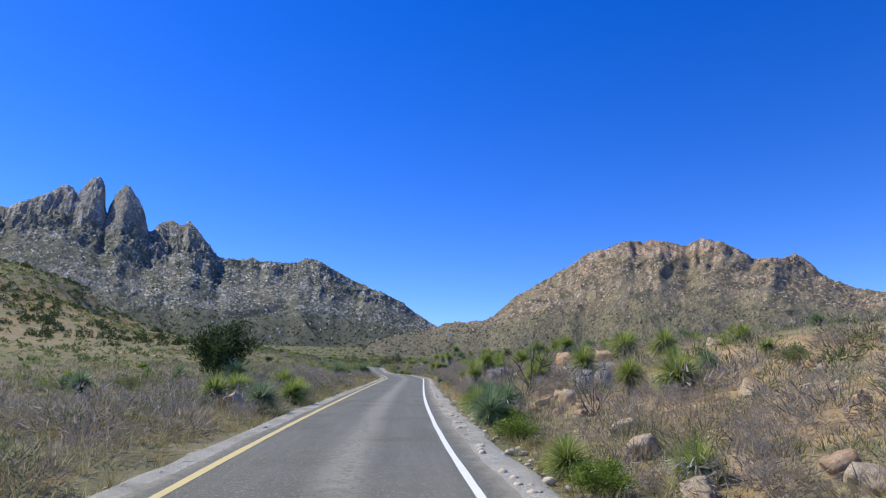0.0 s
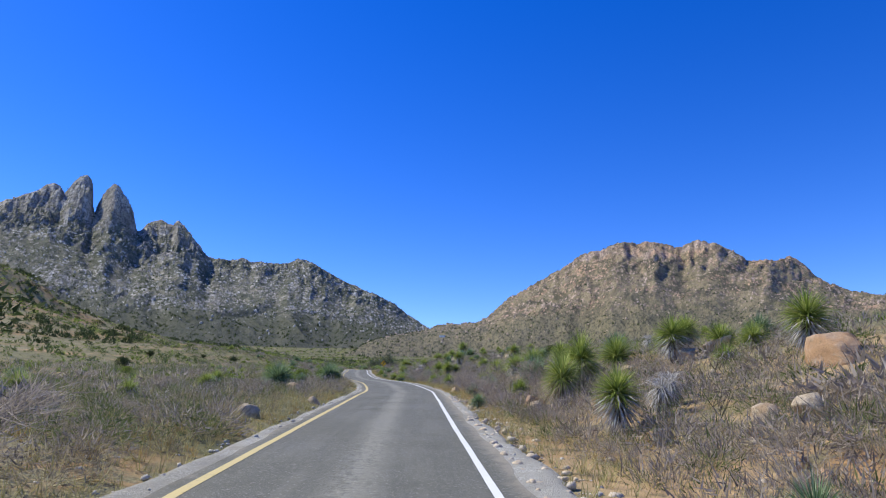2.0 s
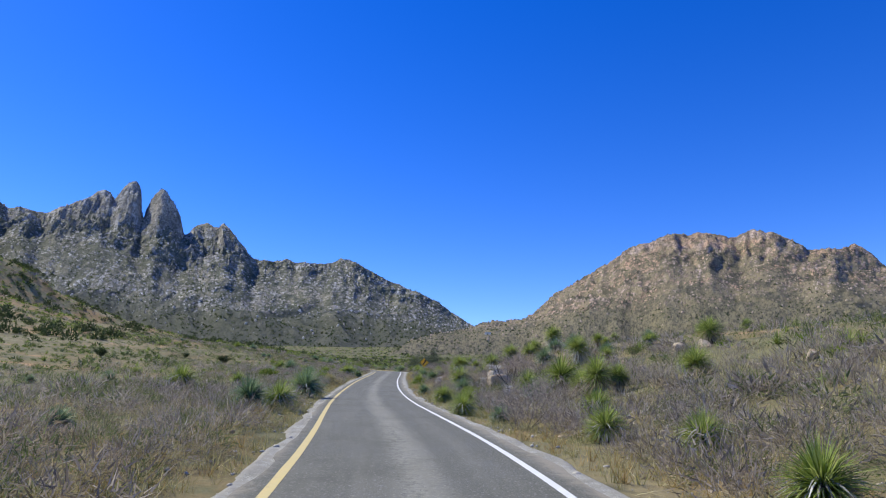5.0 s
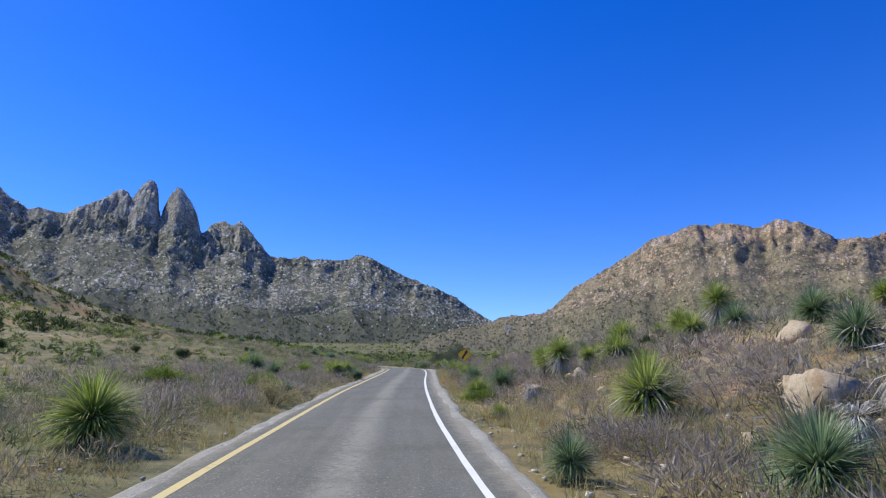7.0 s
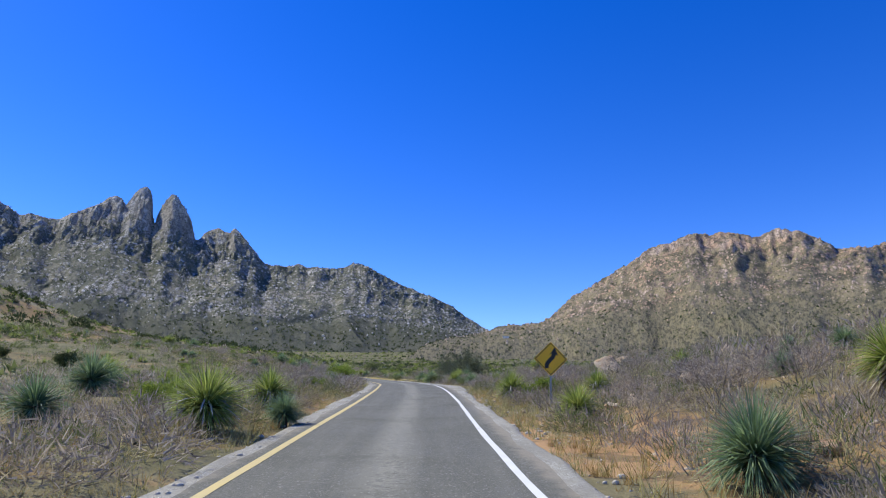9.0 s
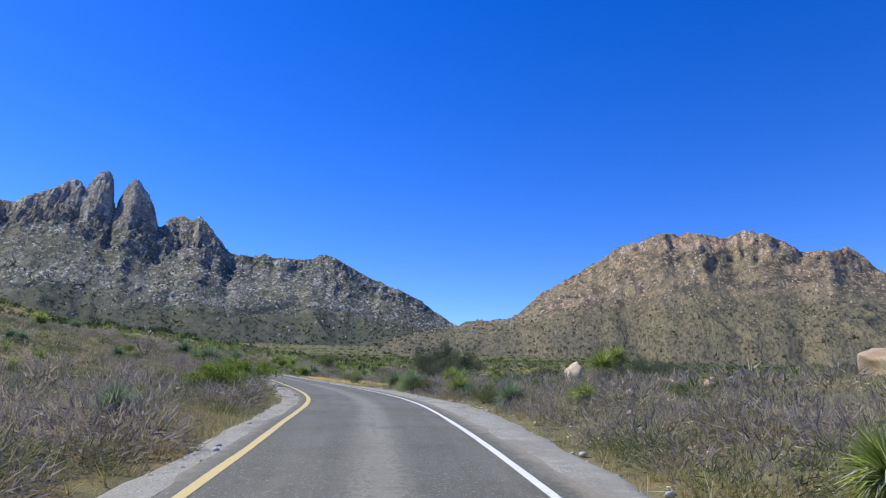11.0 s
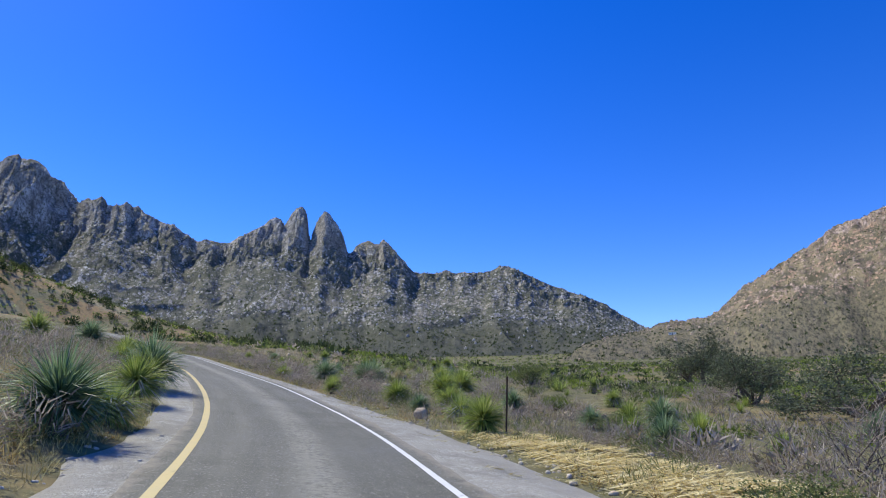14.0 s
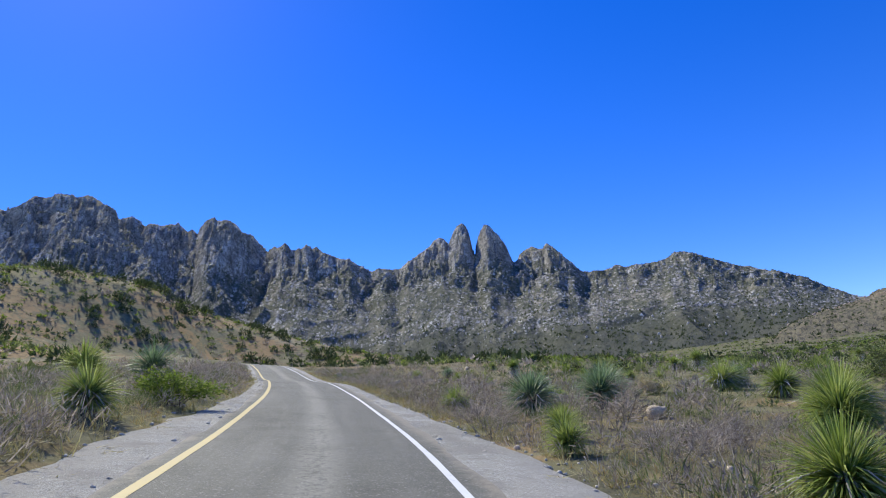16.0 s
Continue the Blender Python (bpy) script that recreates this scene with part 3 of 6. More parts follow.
tagged(ground, "dry desert ground of tan soil, straw and scattered grit", "ground", kind="structure")


def ribbon(name, lo, hi, lift, mat, start=0, end=None, wobble=0.0, seed=0, thick=0.0, columns=2):
    """A strip along the road between two offsets from its middle."""
    line, way, bank = LINE[start:end], WAY[start:end], BANK[start:end]
    n = np.stack([way[:, 1], -way[:, 0]], 1)
    arc = ARC[start:end]
    offs = []
    for k in range(columns):
        d = lo + (hi - lo) * k / (columns - 1) + np.zeros(len(line))
        if wobble and k in (0, columns - 1):
            d = d + wobble * fbm(arc / 1.7, arc * 0 + seed + k, 3, seed)
        offs.append(d)
    rows = []
    if thick:
        d = offs[0]
        rows.append(np.column_stack([line[:, :2] + n * d[:, None], line[:, 2] + bank * d + lift - thick]))
    for d in offs:
        rows.append(np.column_stack([line[:, :2] + n * d[:, None], line[:, 2] + bank * d + lift]))
    if thick:
        rows.append(np.column_stack([line[:, :2] + n * d[:, None], line[:, 2] + bank * d + lift - thick]))
    if thick:
        offs = [offs[0]] + offs + [offs[-1]]
    uv = np.stack([np.stack([d, arc], -1) for d in offs], 1)
    return sheet(name, np.stack(rows, 1)[:, ::-1], mat, smooth=not thick, uv=uv[:, ::-1])


road = ribbon("road", -2.15, 2.28, 0.0, ASPHALT, wobble=0.12, seed=3, thick=0.1, columns=9)
tagged(road, "narrow worn grey asphalt road with painted edge lines", "road", kind="structure")
for side, sign in (("left", -1), ("right", 1)):
    reach = shoulder(ARC, side)
    cross = np.stack([WAY[:, 1], -WAY[:, 0]], 1)
    rows = []
    for k in range(9):
        d = sign * (2.1 + (reach - 2.1) * k / 8)
        p = LINE[:, :2] + cross * d[:, None]
        lie = ground_height(p[:, 0], p[:, 1])
        base = LINE[:, 2] + BANK * d - 0.012
        out = step01(2.2, 2.9, np.abs(d))
        sink = 0.03 * fbm(p[:, 0] * 1.6, p[:, 1] * 1.6, 3, 4) + (-0.13 if k == 8 else -0.06 if k == 7 else -0.01)
        rows.append(np.column_stack([p, base * (1 - out) + out * (lie + 0.05 + sink)]))
    P = np.stack(rows, 1)
    across = np.stack([np.broadcast_to(np.arange(9) / 8, P.shape[:2]), np.broadcast_to(ARC[:, None], P.shape[:2])], -1)
    verge = sheet("gravel_shoulder_" + side, P[:, ::-1] if sign > 0 else P, GRAVEL, uv=across[:, ::-1] if sign > 0 else across)
    tagged(verge, "loose pale grey gravel shoulder beside the asphalt", "shoulder", kind="structure")
edge = ribbon("yellow_edge_line", -HALF_LANE - 0.07, -HALF_LANE + 0.07, 0.005, YELLOW_PAINT, wobble=0.012, seed=11)
tagged(edge, "solid worn yellow painted line along the asphalt edge", "road marking", kind="structure")
edge = ribbon("white_edge_line", HALF_LANE - 0.055, HALF_LANE + 0.055, 0.005, WHITE_PAINT, wobble=0.012, seed=13)
tagged(edge, "solid white painted line along the asphalt edge", "road marking", kind="structure")

O_HUB = (-10.0, 110.0)


SLOPES = {}


def ridge(name, crest, hub_r, foot_r, back, az_lo, az_hi, az_step, rows, mat, seed, rough, relief, spurs, smooth, label):
    """A mountain range seen from the valley: a crest line of (bearing, height), slopes with spurs and gullies below it."""
    az = np.arange(az_lo, az_hi, az_step)
    pts = sorted(crest)
    top = np.interp(az, [p[0] for p in pts], [p[1] for p in pts])
    w = np.exp(-0.5 * (np.arange(-4.5, 4.51, az_step) / 1.3) ** 2)
    k = len(w) // 2
    low = np.pad(top, 2 * k, mode="edge")
    span = int(0.9 / az_step)
    low = np.min([np.roll(low, j) for j in range(-span, span + 1)], axis=0)[k:-k]
    soft = np.convolve(low, w / w.sum(), "valid")[:len(az)]
    # rounded pinnacles with narrow notches, tallest on the far left
    wild = np.interp(az, [r[0] for r in rough], [r[1] for r in rough])
    jag = -fbm(az * 1.6, az * 0 + seed, 2, seed, True) * 0.6 - fbm(az * 4.6, az * 0 + seed, 2, seed + 5, True) * 0.5
    top = top + jag * wild
    u = np.concatenate([np.linspace(0, 1, rows), 1 + np.linspace(0.02, back, 6)])
    A, U = np.meshgrid(np.radians(az), u)
    adeg = np.degrees(A)
    inner = np.clip(U, 0, 1)
    # each peak keeps its own foot: the sharp crest line fades into the soft one further down
    start = 0.76 + 0.12 * fbm(adeg * 0.9, U * 3, 3, seed + 7)
    T = soft + (top - soft) * step01(0.0, 1.0, np.clip((inner - start) / (0.97 - start), 0, 1))
    T = np.where(U >= 1, top, T)
    r0 = foot_r + 200 * fbm(adeg / 5, U * 0 + 3, 3, seed + 1)
    r1 = hub_r + 160 * fbm(adeg / 3, U * 0 + 8, 3, seed + 2)
    R = r0 + (r1 - r0) * U
    x, y = O_HUB[0] - np.sin(A) * R, O_HUB[1] + np.cos(A) * R
    zb = valley(x, y) - 5
    climb = 0.62 * inner ** 1.15 + 0.38 * inner ** 3.0
    z = zb + (T - zb) * climb
    # broad spurs and gullies, then crags on the upper slopes and blocks everywhere
    body = step01(0.0, 0.2, inner) * (1 - step01(0.94, 1.0, inner))
    warp = 1.1 * fbm(x / 420, y / 420, 3, seed + 8)
    spur = fbm(adeg / 4.2 + warp, U * 1.6 + 5, 3, seed + 3, True)
    rib = fbm(adeg / 1.1 + 1.4 * warp, U * 4.5, 3, seed + 12, True)
    crag = fbm(x / 85 + warp, y / 85, 4, seed + 4, True)
    knob = fbm(x / 26, y / 26, 3, seed + 6, True)
    size = np.clip((T - zb) / 800, 0.1, 1.5)
    high = step01(0.5, 0.88, inner + 0.15 * warp)
    flute = fbm(adeg / 0.36 + 2.0 * warp, U * 2.0, 2, seed + 15, True)
    z = z + body * size * (spurs * spur * (0.25 + 0.75 * inner) + relief * ((4 + 30 * high) * rib + (3 + 24 * high) * crag + (2.5 + 4 * high) * knob + 11 * high * flute))
    z = np.minimum(z, 8 + (top - 8) * (R / r1) * 0.993)
    beyond = np.clip(U - 1, 0, 9)
    z = np.where(U > 1, T - beyond * (r1 - r0) * 0.8, z)
    SLOPES[name] = np.stack([x, y, z], -1)[:rows]
    ob = sheet(name, np.stack([x, y, z], -1)[:, ::-1], mat, smooth=smooth)
    return tagged(ob, label, "mountain", kind="structure")


FAR_LEFT = [(74.0, 1000), (70.0, 1045), (67.34, 1225), (66.27, 1238), (65.58, 1275), (65.16, 1302), (64.48, 1308), (63.9, 1304), (63.29, 1285),
    (62.48, 1272), (62.0, 1276), (61.5, 1300), (60.86, 1286), (60.21, 1255), (59.34, 1220), (59.0, 1180), (58.48, 1206), (58.06, 1218),
    (57.57, 1196), (57.01, 1150), (56.58, 1158), (56.14, 1165), (55.75, 1163), (55.21, 1205), (54.4, 1222), (53.71, 1178), (53.3, 1190),
    (52.88, 1158), (52.7, 1192), (52.12, 1210), (51.58, 1212), (51.26, 1188), (50.36, 1199), (49.59, 1186), (49.07, 1163), (48.3, 1163),
    (47.65, 1125), (47.04, 1069), (46.47, 1084), (46.04, 1060), (45.49, 1088), (44.97, 1044), (44.2, 1047), (43.57, 1074), (43.09, 1058),
    (42.74, 1073), (41.94, 1035), (40.53, 989), (39.62, 976), (37.86, 913), (36.66, 910), (35.2, 926), (34.58, 953)]
SPIRES = [(34.34, 959), (33.17, 1020), (32.48, 1058), (32.09, 1091), (31.57, 1106), (31.1, 1098), (30.79, 1062), (30.53, 1088), (30.2, 1128),
    (29.79, 1160), (29.31, 1174), (29.07, 1158), (28.82, 1128), (28.72, 1087), (28.64, 1035), (28.52, 990), (28.36, 982), (28.25, 1025),
    (27.96, 1072), (27.69, 1106), (27.21, 1128), (26.79, 1108), (26.37, 1074), (25.94, 1037), (25.51, 1000), (25.28, 955), (25.06, 905),
    (24.65, 915), (24.25, 948), (23.64, 970), (23.28, 976), (22.68, 943), (22.25, 938), (21.94, 966), (21.4, 938), (20.66, 901), (20.12, 862)]
SADDLE = [(19.5, 815), (18.43, 796), (17.37, 795), (16.2, 815), (15.25, 797), (14.2, 790), (12.98, 803), (12.15, 798), (11.4, 822), (10.6, 820),
    (9.6, 788), (8.4, 745), (7.0, 702), (5.22, 645), (3.8, 612), (2.09, 570), (-1.0, 440), (-5.0, 330), (-9.0, 150)]
HILL = [(12.0, 60), (4.5, 265), (-1.6, 337), (-3.9, 348), (-5.5, 355), (-6.4, 370), (-8.75, 445), (-12.9, 559), (-15.9, 617), (-18.3, 656), (-19.7, 672), (-21.5, 668), (-23.6, 641),
        (-25.6, 655), (-28.1, 598), (-29.5, 545), (-31.5, 536), (-32.1, 562), (-32.7, 576), (-33.3, 558), (-33.8, 525), (-35.0, 464), (-36.2, 439), (-38.5, 387), (-48.0, 260)]
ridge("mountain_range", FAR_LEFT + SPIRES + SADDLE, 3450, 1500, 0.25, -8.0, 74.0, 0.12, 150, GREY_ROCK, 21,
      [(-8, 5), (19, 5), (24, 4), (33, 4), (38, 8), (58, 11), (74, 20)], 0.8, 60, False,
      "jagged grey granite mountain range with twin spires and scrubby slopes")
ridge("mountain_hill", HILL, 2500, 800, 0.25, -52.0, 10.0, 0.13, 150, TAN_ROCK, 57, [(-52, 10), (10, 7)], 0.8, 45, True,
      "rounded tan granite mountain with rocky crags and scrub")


# ---- kinds of things ----
def on(x, y):
    return float(ground_height(np.array([x]), np.array([y]))[0])


class Shape:
    """Vertices and faces of one mesh in the making."""
    def __init__(self):
        self.v, self.f = [], []

    def blade(self, base, way, side, length, width, droop=0.0, parts=2, taper=0.5):
        """A tapering leaf that bends down along its length."""
        k = len(self.v)
        b, w, s = Vector(base), Vector(way).normalized(), Vector(side).normalized()
        p = b.copy()
        for i in range(parts):
            u = i / parts
            half = s * (width * 0.5 * (1 - (1 - taper) * u * u))
            self.v += [p - half, p + half]
            p = p + w * (length / parts)
            w = (w + Vector((0, 0, -droop / parts))).normalized()
        self.v.append(p)
        for i in range(parts - 1):
            self.f.append((k + 2 * i, k + 2 * i + 1, k + 2 * i + 3, k + 2 * i + 2))
        self.f.append((k + 2 * parts - 2, k + 2 * parts - 1, k + 2 * parts))

    def stick(self, a, b, ra, rb, sides=3):
        a, b = Vector(a), Vector(b)
        w = (b - a).normalized()
        s = w.orthogonal().normalized()
        t = w.cross(s)
        k = len(self.v)
        for p, r in ((a, ra), (b, rb)):
            for i in range(sides):
                ang = 2 * math.pi * i / sides
                self.v.append(p + (s * math.cos(ang) + t * math.sin(ang)) * r)
        for i in range(sides):
            j = (i + 1) % sides
            self.f.append((k + i, k + j, k + sides + j, k + sides + i))

    def scale_leaf(self, p, way, size, rng):
        """A small pointed leaf."""
        w = Vector(way).normalized()
        s = w.orthogonal().normalized()
        s.rotate(Matrix.Rotation(rng.uniform(0, 6.3), 3, w))
        k = len(self.v)
        self.v += [Vector(p) - s * size * 0.24, Vector(p) + s * size * 0.24, Vector(p) + w * size]
        self.f.append((k, k + 1, k + 2))

    def mesh(self, name, mat, smooth=False):
        me = bpy.data.meshes.new(name)
        me.from_pydata([tuple(v) for v in self.v], [], self.f)
        me.polygons.foreach_set("use_smooth", [smooth] * len(me.polygons))
        me.materials.append(mat)
        me.update()
        return me


def thing(name, parts, label, category, group=""):
    """A thing out of an Empty at its base and one mesh a part, far below the ground until copies are placed."""
    top = new(name)
    tagged(top, label, category, group)
    for part_name, me, part_label in parts:
        ob = new(part_name, me)
        ob.parent = top
        if part_label:
            ob["label"] = part_label
        if part_name == "twig_mass":
            ob["kind"] = "stuff"
    return top


def rosette(rng, count, lo, hi, length, width, droop, core=0.11):
    """Stiff leaves that stand out on all sides of a thick core; the inner ones straight, the outer ones bending."""
    s = Shape()
    for i in range(count):
        az = i * 2.39996 + rng.uniform(-0.3, 0.3)
        q = (i + rng.random()) / count
        el = math.asin(max(-1, min(1, math.sin(lo) + (math.sin(hi) - math.sin(lo)) * q))) + rng.gauss(0, 0.06)
        w = (math.cos(az) * math.cos(el), math.sin(az) * math.cos(el), math.sin(el))
        side = (-math.sin(az), math.cos(az), rng.uniform(-0.6, 0.6))
        curved = i % 3 < 2
        n = length * rng.uniform(0.72, 1.08)
        c = core * rng.uniform(0.3, 1.0)
        s.blade((w[0] * c, w[1] * c, w[2] * c), w, side, n, width * rng.uniform(0.8, 1.25), droop * rng.uniform(0.6, 2.4) * (1.3 - 0.6 * q), 2 if curved else 1)
    return s


def shifted(s, dz):
    for v in s.v:
        v.z += dz
    return s


def make_yucca(seed, trunk, leaf, skirt, blades=520, width=0.018):
    """Unit yucca: about one metre across its crown."""
    rng = random.Random(seed)
    parts = []
    t = Shape()
    tall = max(trunk, 0.32)
    for k in range(4):
        z0, z1 = tall * k / 4, tall * (k + 1) / 4
        t.stick((0.02 * math.sin(k + seed), 0.02 * math.cos(k + seed), z0 - 0.05), (0.02 * math.sin(k + 1 + seed), 0.02 * math.cos(k + 1 + seed), z1), 0.11 - 0.012 * k, 0.1 - 0.012 * k, 7)
    parts.append(("trunk", t.mesh("trunk", BRANCH), ""))
    lift = trunk + (0.06 if trunk > 0.05 else 0.23)
    green = shifted(rosette(rng, blades, -0.6 if trunk > 0.05 else -0.62, 1.5, 0.47, width, 0.5), lift)
    parts.append(("leaves", green.mesh("leaves", leaf), ""))
    if skirt:
        s = Shape()
        n = skirt
        for i in range(n):
            az = i * 2.39996 + rng.uniform(-0.3, 0.3)
            q = i / n
            el = -1.35 + 1.25 * q
            z = max(trunk, 0.3) * (0.25 + 0.75 * q) + 0.04
            w = (math.cos(az) * math.cos(el), math.sin(az) * math.cos(el), math.sin(el))
            side = (-math.sin(az), math.cos(az), rng.uniform(-0.4, 0.4))
            s.blade((w[0] * 0.1, w[1] * 0.1, z), w, side, min(0.5, z / max(0.2, -w[2])) * rng.uniform(0.8, 1.05), 0.022, 0.5)
        parts.append(("dead_leaves", s.mesh("dead_leaves", DRY_LEAF if seed % 2 else GREY_LEAF), "bleached dead leaves hanging below the crown"))
    return parts


def make_dead_yucca(seed):
    """A thatch of bleached leaves that hang from a short trunk, with a withered tuft on top."""
    rng = random.Random(seed)
    s = Shape()
    for i in range(420):
        az = i * 2.39996
        q = i / 420
        el = -1.3 + 1.1 * q + rng.gauss(0, 0.15) + (0.9 if i > 350 else 0)
        z = 0.16 + 0.42 * q
        w = (math.cos(az) * math.cos(el), math.sin(az) * math.cos(el), math.sin(el))
        side = (-math.sin(az), math.cos(az), rng.uniform(-0.4, 0.4))
        s.blade((w[0] * 0.12, w[1] * 0.12, z), w, side, rng.uniform(0.24, 0.4), 0.017, 1.6)
    t = Shape()
    t.stick((0, 0, -0.05), (0, 0, 0.5), 0.12, 0.08, 7)
    return [("trunk", t.mesh("trunk", BRANCH), ""), ("dead_leaves", s.mesh("dead_leaves", GREY_LEAF), "")]


def branching(rng, s, p, w, length, radius, depth, fan, ends, sides=3, bend=0.25):
    """A stem that wanders and forks; the ends are kept for leaves."""
    steps = 3 if depth > 0 else 2
    q, way = Vector(p), Vector(w).normalized()
    for i in range(steps):
        r0, r1 = radius * (1 - 0.5 * i / steps), radius * (1 - 0.5 * (i + 1) / steps)
        nxt = q + way * (length / steps)
        s.stick(q, nxt, r0, r1, sides)
        q = nxt
        way = (way + Vector((rng.gauss(0, bend), rng.gauss(0, bend), rng.gauss(0, bend) + 0.03))).normalized()
        if depth > 0 and i > 0:
            for _ in range(fan):
                side = Vector((rng.gauss(0, 1), rng.gauss(0, 1), rng.gauss(0.25, 0.6)))
                branching(rng, s, q, (way + side.normalized() * 0.85), length * rng.uniform(0.5, 0.75), r1 * 0.62, depth - 1, fan, ends, 3, bend)
    ends.append((q.copy(), way.copy()))


def make_shrub(seed, stems=11, high=0.62, thick=0.005):
    """Forking stems of a dome-shaped shrub, about one metre wide; gives the stems and their ends."""
    rng = random.Random(seed)
    s, ends = Shape(), []
    for i in range(stems):
        az = i * 2.4 + rng.uniform(-0.5, 0.5)
        out = rng.uniform(0.15, 1.0)
        w = Vector((math.cos(az) * out, math.sin(az) * out, high * rng.uniform(1.0, 1.7))).normalized()
        p = Vector((rng.gauss(0, 0.06), rng.gauss(0, 0.06), -0.03))
        for k in range(3):
            q = p + w * rng.uniform(0.15, 0.21)
            s.stick(p, q, thick * (1 - 0.27 * k), thick * (0.73 - 0.27 * k) + 0.0008)
            p = q
            w = (w + Vector((rng.gauss(0, 0.22), rng.gauss(0, 0.22), rng.gauss(0, 0.15)))).normalized()
            for _ in range(2 if k else 1):
                side = (w + Vector((rng.gauss(0, 0.7), rng.gauss(0, 0.7), rng.gauss(0.1, 0.45)))).normalized()
                e = p + side * rng.uniform(0.1, 0.2)
                s.stick(p, e, thick * 0.4, thick * 0.2)
                ends.append((p + (e - p) * 0.5, side))
                ends.append((e, side))
        ends.append((p, w))
    return s, ends


def make_dry_shrub(seed, high):
    """A leafless shrub whose stems end in a dense haze of fine twigs."""
    rng = random.Random(seed)
    s, ends = make_shrub(seed, 11, high)
    g = Shape()
    for p, w in ends:
        for _ in range(6):
            h = (w + Vector((rng.gauss(0, 0.6), rng.gauss(0, 0.6), rng.gauss(0.15, 0.5)))).normalized()
            at = p + Vector((rng.gauss(0, 0.05), rng.gauss(0, 0.05), rng.gauss(0, 0.04)))
            g.blade(at, h, h.orthogonal(), rng.uniform(0.08, 0.2), 0.006, 0.0, 1)
    return [("branchwork", s.mesh("branchwork", GREY_WOOD), ""), ("twig_mass", g.mesh("twig_mass", TWIG), "")]


def make_bush(seed, leaf, leaves=26, size=0.055, stems=11, high=0.7, spread=0.075):
    """A leafy dome-shaped bush on dark stems."""
    rng = random.Random(seed)
    s, ends = make_shrub(seed, stems, high, 0.01)
    g = Shape()
    for p, w in ends:
        for _ in range(leaves):
            q = p + Vector((rng.gauss(0, spread), rng.gauss(0, spread), rng.gauss(0, spread * 0.8)))
            g.scale_leaf(q, w + Vector((rng.gauss(0, 0.8), rng.gauss(0, 0.8), rng.gauss(0.2, 0.6))), size * rng.uniform(0.6, 1.3), rng)
    return [("branchwork", s.mesh("branchwork", BRANCH), ""), ("leaves", g.mesh("leaves", leaf), "")]


def make_bare_tree(seed):
    """Unit leafless shrub-tree, about one metre high."""
    rng = random.Random(seed)
    s, ends = Shape(), []
    for i in range(8):
        az = i * 0.83 + rng.uniform(-0.4, 0.4)
        w = Vector((math.cos(az) * 0.8, math.sin(az) * 0.8, rng.uniform(0.6, 1.3)))
        branching(rng, s, (0, 0, -0.03), w, rng.uniform(0.5, 0.75), 0.0115, 3, 1, ends, 4, 0.35)
    return [("branchwork", s.mesh("branchwork", BRANCH), "")]


def make_tree(seed, leaf):
    """Unit low desert tree, about one metre wide and 0.75 high."""
    rng = random.Random(seed)
    s, g = Shape(), Shape()
    ends = []
    for i in range(5):
        az = i * 1.26 + rng.uniform(-0.3, 0.3)
        w = Vector((math.cos(az) * 0.75, math.sin(az) * 0.75, rng.uniform(0.55, 1.2)))
        branching(rng, s, (0.02 * math.cos(az), 0.02 * math.sin(az), -0.02), w, rng.uniform(0.3, 0.4), 0.022, 3, 2, ends, 5, 0.3)
    for p, w in ends:
        for _ in range(24):
            q = p + Vector((rng.gauss(0, 0.045), rng.gauss(0, 0.045), rng.gauss(0, 0.035)))
            g.scale_leaf(q, w + Vector((rng.gauss(0, 0.8), rng.gauss(0, 0.8), rng.gauss(0.2, 0.6))), 0.024 * rng.uniform(0.6, 1.3), rng)
    return [("trunk", s.mesh("trunk", BRANCH), ""), ("crown", g.mesh("crown", leaf), "")]


def boulder_mesh(seed, mat, level=3, flat=0.75, angular=0.58, point=False):
    """Unit boulder with a few broken faces, one metre wide, sunk a little."""
    rng = random.Random(seed)
    bm = bmesh.new()
    bmesh.ops.create_icosphere(bm, subdivisions=level, radius=0.5)
    cuts = [(Vector((rng.gauss(0, 1), rng.gauss(0, 1), rng.gauss(0, 0.8))).normalized(), rng.uniform(0.2, 0.4)) for _ in range(10)]
    off = Vector((rng.uniform(-50, 50), rng.uniform(-50, 50), rng.uniform(-50, 50)))
    for v in bm.verts:
        p = v.co.copy()
        for n, d in cuts:
            over = p.dot(n) - d
            if over > 0:
                p -= n * over * angular * 1.7
        n = v.co.normalized()
        p += n * (0.07 * noise.noise(n * 1.6 + off) + 0.04 * noise.noise(n * 4 + off) + 0.018 * noise.noise(n * 11 + off))
        if point:
            up = max(0.0, p.z + 0.3)
            p.x, p.y = p.x * (1 - 1.05 * up) + 0.4 * up, p.y * (1 - 0.85 * up)
        v.co = Vector((p.x, p.y, p.z * flat + 0.2 * flat))
    me = bpy.data.meshes.new("boulder")
    bm.to_mesh(me)
    bm.free()
    me.polygons.foreach_set("use_smooth", [True] * len(me.polygons))
    me.materials.append(mat)
    return me


_kit = {}
GROUPS = {"yucca": "yuccas beside the road", "tall_yucca": "tall yuccas on the bank", "dead_yucca": "dead yuccas on the bank", "shrub": "dry shrubs beside the road",
          "bush": "green bushes beside the road", "sage_bush": "sage bushes beside the road", "dark_bush": "dark bushes on the slope", "boulder": "boulders on the bank",
          "stone": "stones along the verge", "desert_tree": "trees behind the bend", "bare_tree": "bare trees on the bank"}
TAKEN = []   # (x, y, radius) of what already stands


